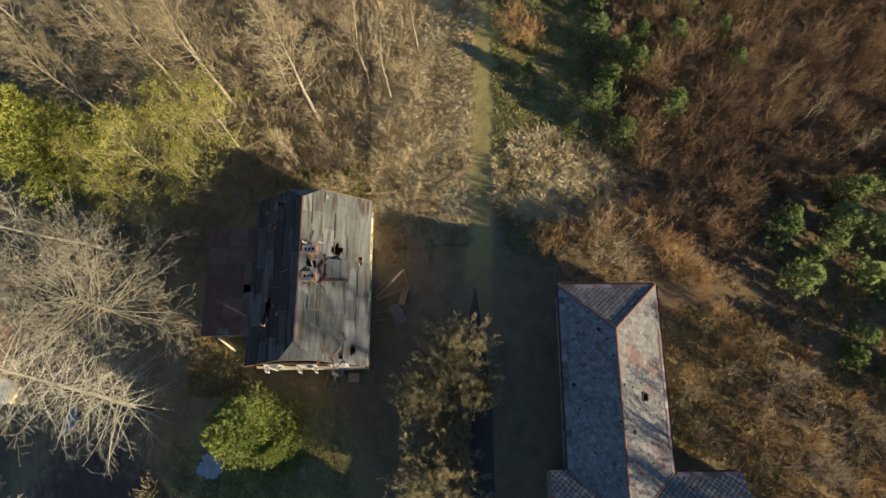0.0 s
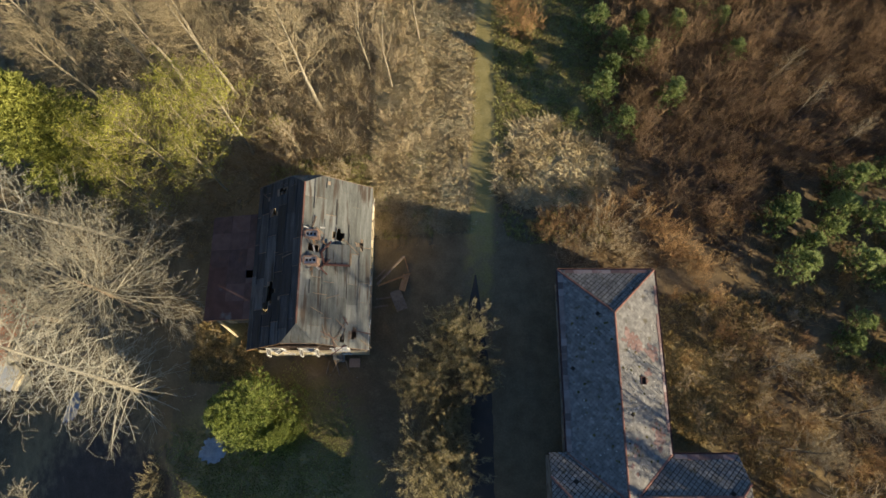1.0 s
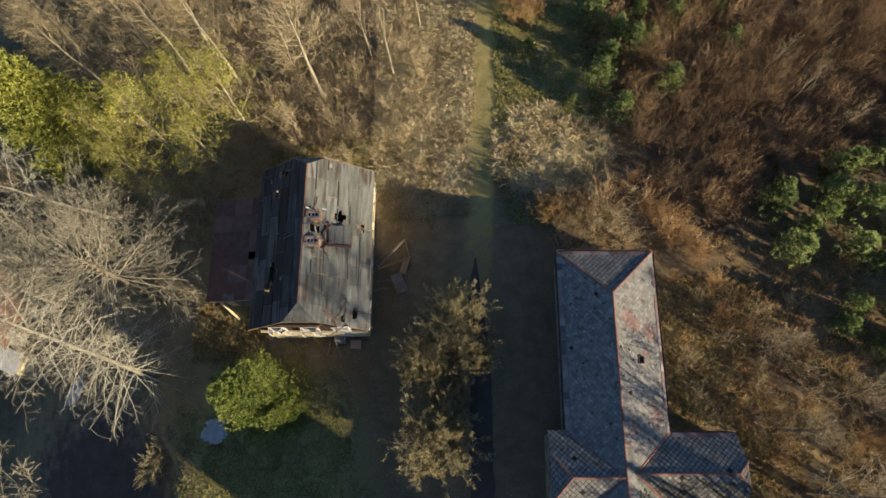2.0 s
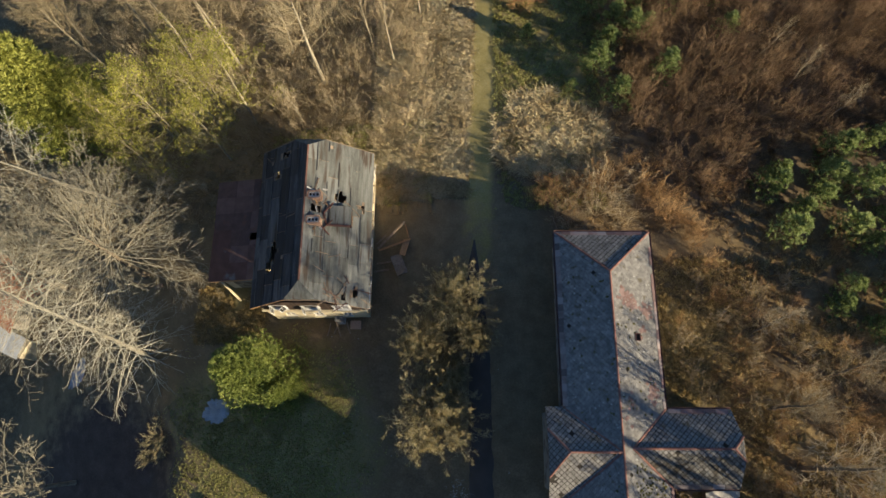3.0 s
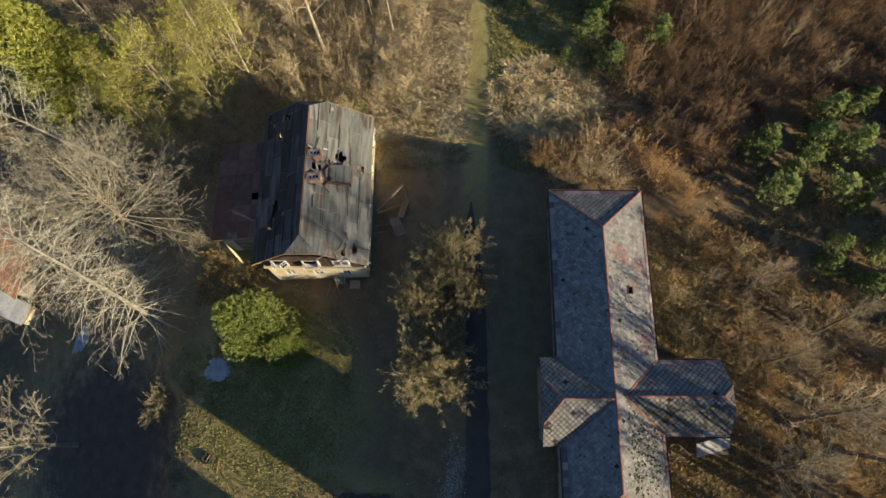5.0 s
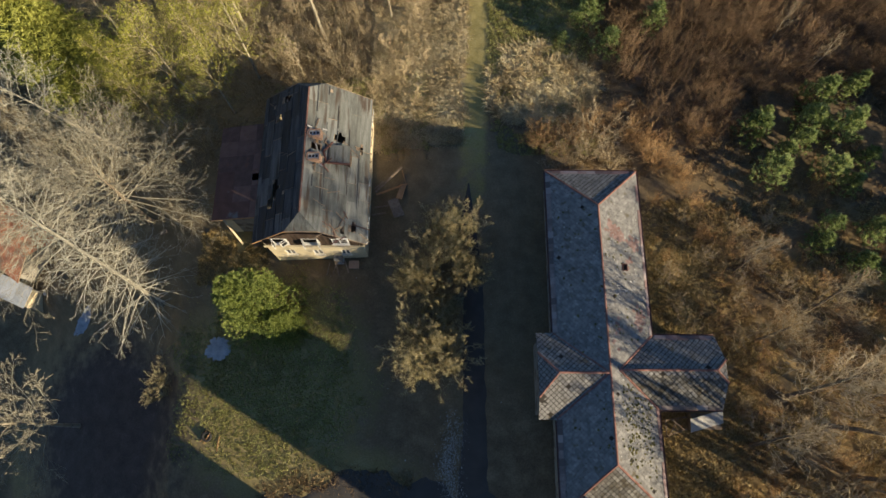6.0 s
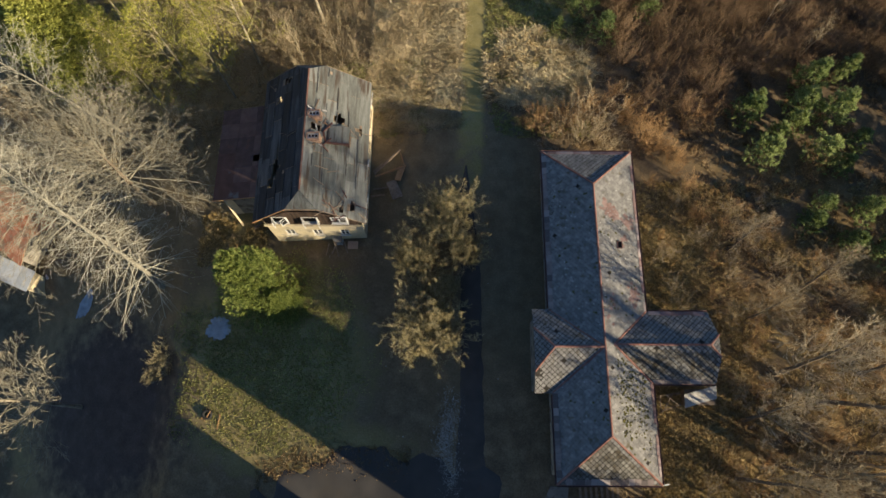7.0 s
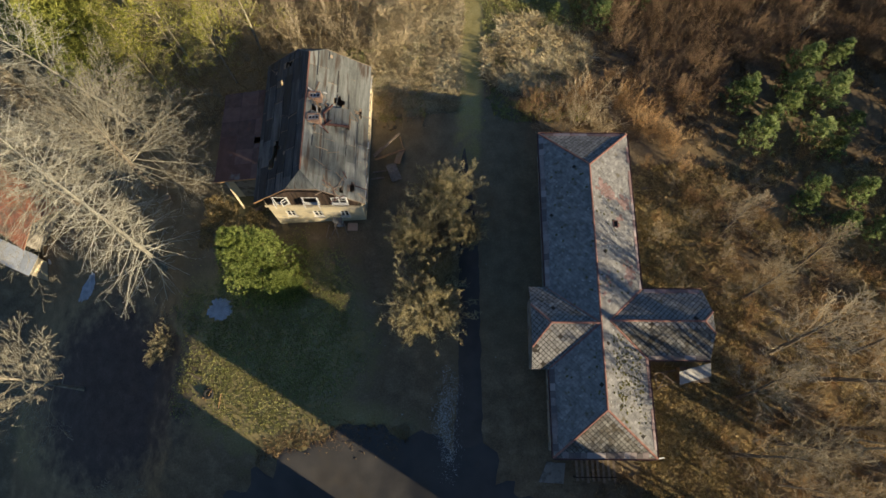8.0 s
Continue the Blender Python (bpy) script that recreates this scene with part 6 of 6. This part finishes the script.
# ---- budding bushes between the buildings ----
BUSH = [(5, 0.07, 0.03, 8, 44, 0.34, 0.3), (4, 0.16, 0.04, 6, 44, 0.42, 0.2), (2, 0.2, 0.02, 3, 45, 0.55, 0.2), (2, 0.22, 0.0, 0, 0, 0, 0)]
bush = thing("budding_bush", "large rounded bush with olive-brown buds", "bush", "bushes by the lane")
bm_, tips_ = shrub_mesh("crown", 81, 3.3, 2.0, 54, M["olive_twig"], BUSH, 0.022, (0.78, 1.05), 66)
part("crown", bm_, M["olive_twig"], bush, kind="stuff")
part("foliage", leaf_cloud("foliage", tips_, random.Random(5), 1, 0.024, 0.06, M["olive_bud"]), M["olive_bud"], bush, kind="stuff")
put(bush, -0.8, 4.9, 0, 1.25, 0, 1.55)
for x, y, turn, k in ((-3.9, 1.3, 100, 1.0), (0.9, 1.6, 200, 0.8), (-2.5, -5.5, 300, 1.52), (-1.3, -1.4, 250, 0.75)):
    put_copy(bush, x, y, turn, k, 0, 1.6 if y > 0 else 1.2)
shrubs("small_bush", "small dry brown bush on the lane verge", "verge bushes", M["olive_twig"], (84, 85), 1.5, 1.2, 12, [(-30.2, -7.0, 1.5), (-31.0, -8.0, 1.5), (-31.8, -8.8, 1.3), (-30.6, -9.2, 1.3), (-30.0, -8.2, 1.3)], DENSE, 0.014)

# ---- grasses ----
gr = random.Random(99)
meadow = [(gr.uniform(-9, 1.4), gr.uniform(15.5, 50), gr.uniform(0.6, 1.4)) for i in range(15000)]
meadow = [(x, y, s) for x, y, s in meadow if x < 0.98 + 0.04 * y - gr.uniform(0.8, 1.5) - 0.5 * noise.noise((0, y * 0.5, 3)) and noise.noise((x * 0.25, y * 0.25, 8)) > -0.55]
tufts("dry_grass", meadow, gr, 11, 0.40, 0.012, M["straw"], 1.15, "tangled bleached meadow grass", "grass")
tussock = [(gr.uniform(2.6, 14.5), gr.uniform(17, 27.5), gr.uniform(0.7, 1.5)) for i in range(2400)]
tussock = [(x, y, s) for x, y, s in tussock if x > 3.0 + gr.uniform(0, 0.8) and ((x - 8.5) / 6) ** 2 + ((y - 22) / 4.6) ** 2 + 0.9 * noise.noise((x * 0.3, y * 0.3, 9)) < 1 and noise.noise((x * 0.6, y * 0.6, 19)) > -0.2]
tufts("tussock_grass", tussock, gr, 16, 0.62, 0.020, M["straw"], 1.1, "bleached tussocks beside the cart track", "grass")
under = [(gr.uniform(12, 50), gr.uniform(-30, 50), gr.uniform(0.6, 1.3)) for i in range(9000)]
under = [(x, y, s) for x, y, s in under if not (x < 23.5 and -19.5 < y < 11.5) and noise.noise((x * 0.2, y * 0.2, 3)) > -0.25]
tufts("bracken", under, gr, 10, 0.5, 0.02, M["rust_straw"], 1.1, "brown bracken and dead grass under the scrub", "undergrowth")
yard = [(gr.uniform(16.5, 27), gr.uniform(-26, 9), gr.uniform(0.5, 1.0)) for i in range(2600)]
yard = [(x, y, s) for x, y, s in yard if not (x < 22.6 and -10.9 < y < -4.2)]
tufts("yard_grass", yard, gr, 14, 0.36, 0.018, M["yard_straw"], 1.15, "short ochre grass behind the long building", "grass")
wood_floor = [(gr.uniform(-58, -3), gr.uniform(14, 50), gr.uniform(0.5, 1.2)) for i in range(11000)]
wood_floor = [(x, y, s) for x, y, s in wood_floor if not (-24 < x < -7.5 and y < 19.2)]
tufts("forest_litter", wood_floor, gr, 8, 0.36, 0.016, M["tan_litter"], 1.25, "brown leaf litter and dead grass under the trees", "undergrowth")
lawn_spots = [(gr.uniform(-31, -4), gr.uniform(-21, 3.5), gr.uniform(0.5, 1.0)) for i in range(38000)]
lawn_spots = [(x, y, s) for x, y, s in lawn_spots if ((x + 19) / 10.5) ** 2 + ((y + 7.5) / 10.5) ** 2 + 0.6 * noise.noise((x * 0.3, y * 0.3, 5)) + gr.uniform(-0.1, 0.75) < 1 and not (y < -17.0 + 0.5 * noise.noise((x * 0.6, 0.3, 2)) and x > -22)]
tufts("lawn_grass", lawn_spots, gr, 7, 0.14, 0.013, M["green_grass"], 1.35, "rough mossy lawn grass", "grass")

edge = [(gr.uniform(-19, -4), gr.gauss(-17.2, 0.7), gr.uniform(0.4, 1.1)) for i in range(900)]
edge = [(x, y - 0.12 * max(0, -13 - x) ** 1.5, s) for x, y, s in edge]
tufts("edge_grass", edge, gr, 8, 0.2, 0.014, M["rust_straw"], 1.2, "brown dead grass at the asphalt edge", "grass")
ochre = [(gr.uniform(17, 48), gr.uniform(-30, 9), gr.uniform(0.6, 1.2)) for i in range(9000)]
ochre = [(x, y, s) for x, y, s in ochre if noise.noise((x * 0.2, y * 0.2, 12)) > 0.02 and not (x < 22.6 and -10.9 < y < -4.2)]
tufts("ochre_grass", ochre, gr, 14, 0.42, 0.018, M["yard_straw"], 1.15, "clumps of ochre grass among the scrub", "grass")
verge = [(gr.uniform(0.2, 14), gr.uniform(14, 46), gr.uniform(0.5, 1.2)) for i in range(9500)]
verge = [(x, y, s) for x, y, s in verge if noise.noise((x * 0.3, y * 0.3, 21)) > (-0.4 if y > 25 else 0.1) and x > 3.2]
tufts("green_verge", verge, gr, 9, 0.24, 0.014, M["green_grass"], 1.1, "short green grass along the cart track", "grass")
house_verge = [(gr.uniform(-20, -3), gr.uniform(15, 24), gr.uniform(0.5, 1.2)) for i in range(3000)]
house_verge = [(x, y, s) for x, y, s in house_verge if not (x < -8 and y < 19) and noise.noise((x * 0.25, y * 0.25, 31)) > -0.1]
tufts("mossy_grass", house_verge, gr, 12, 0.26, 0.014, M["green_grass"], 1.1, "mossy green grass by the north wall", "grass")

side_verge = [(gr.uniform(-26.5, -19.2), gr.uniform(1.5, 7.2), gr.uniform(0.5, 1.2)) for i in range(1100)]
side_verge = [(x, y, s) for x, y, s in side_verge if not (x > -23.8 and y > 6.2) and noise.noise((x * 0.3, y * 0.3, 41)) > -0.2]
tufts("tall_grass", side_verge, gr, 12, 0.34, 0.015, M["yard_straw"], 1.1, "ochre grass in the sun beside the wing", "grass")

turf = [(gr.uniform(16.2, 24), gr.uniform(-24, 8), gr.uniform(0.5, 1.1)) for i in range(4200)]
turf = [(x, y, s) for x, y, s in turf if not (x < 22.8 and -12.8 < y < -4.0) and noise.noise((x * 0.3, y * 0.3, 51)) > -0.15]
tufts("yard_turf", turf, gr, 10, 0.24, 0.014, M["yard_straw"], 1.25, "ochre turf beside the long building", "grass")
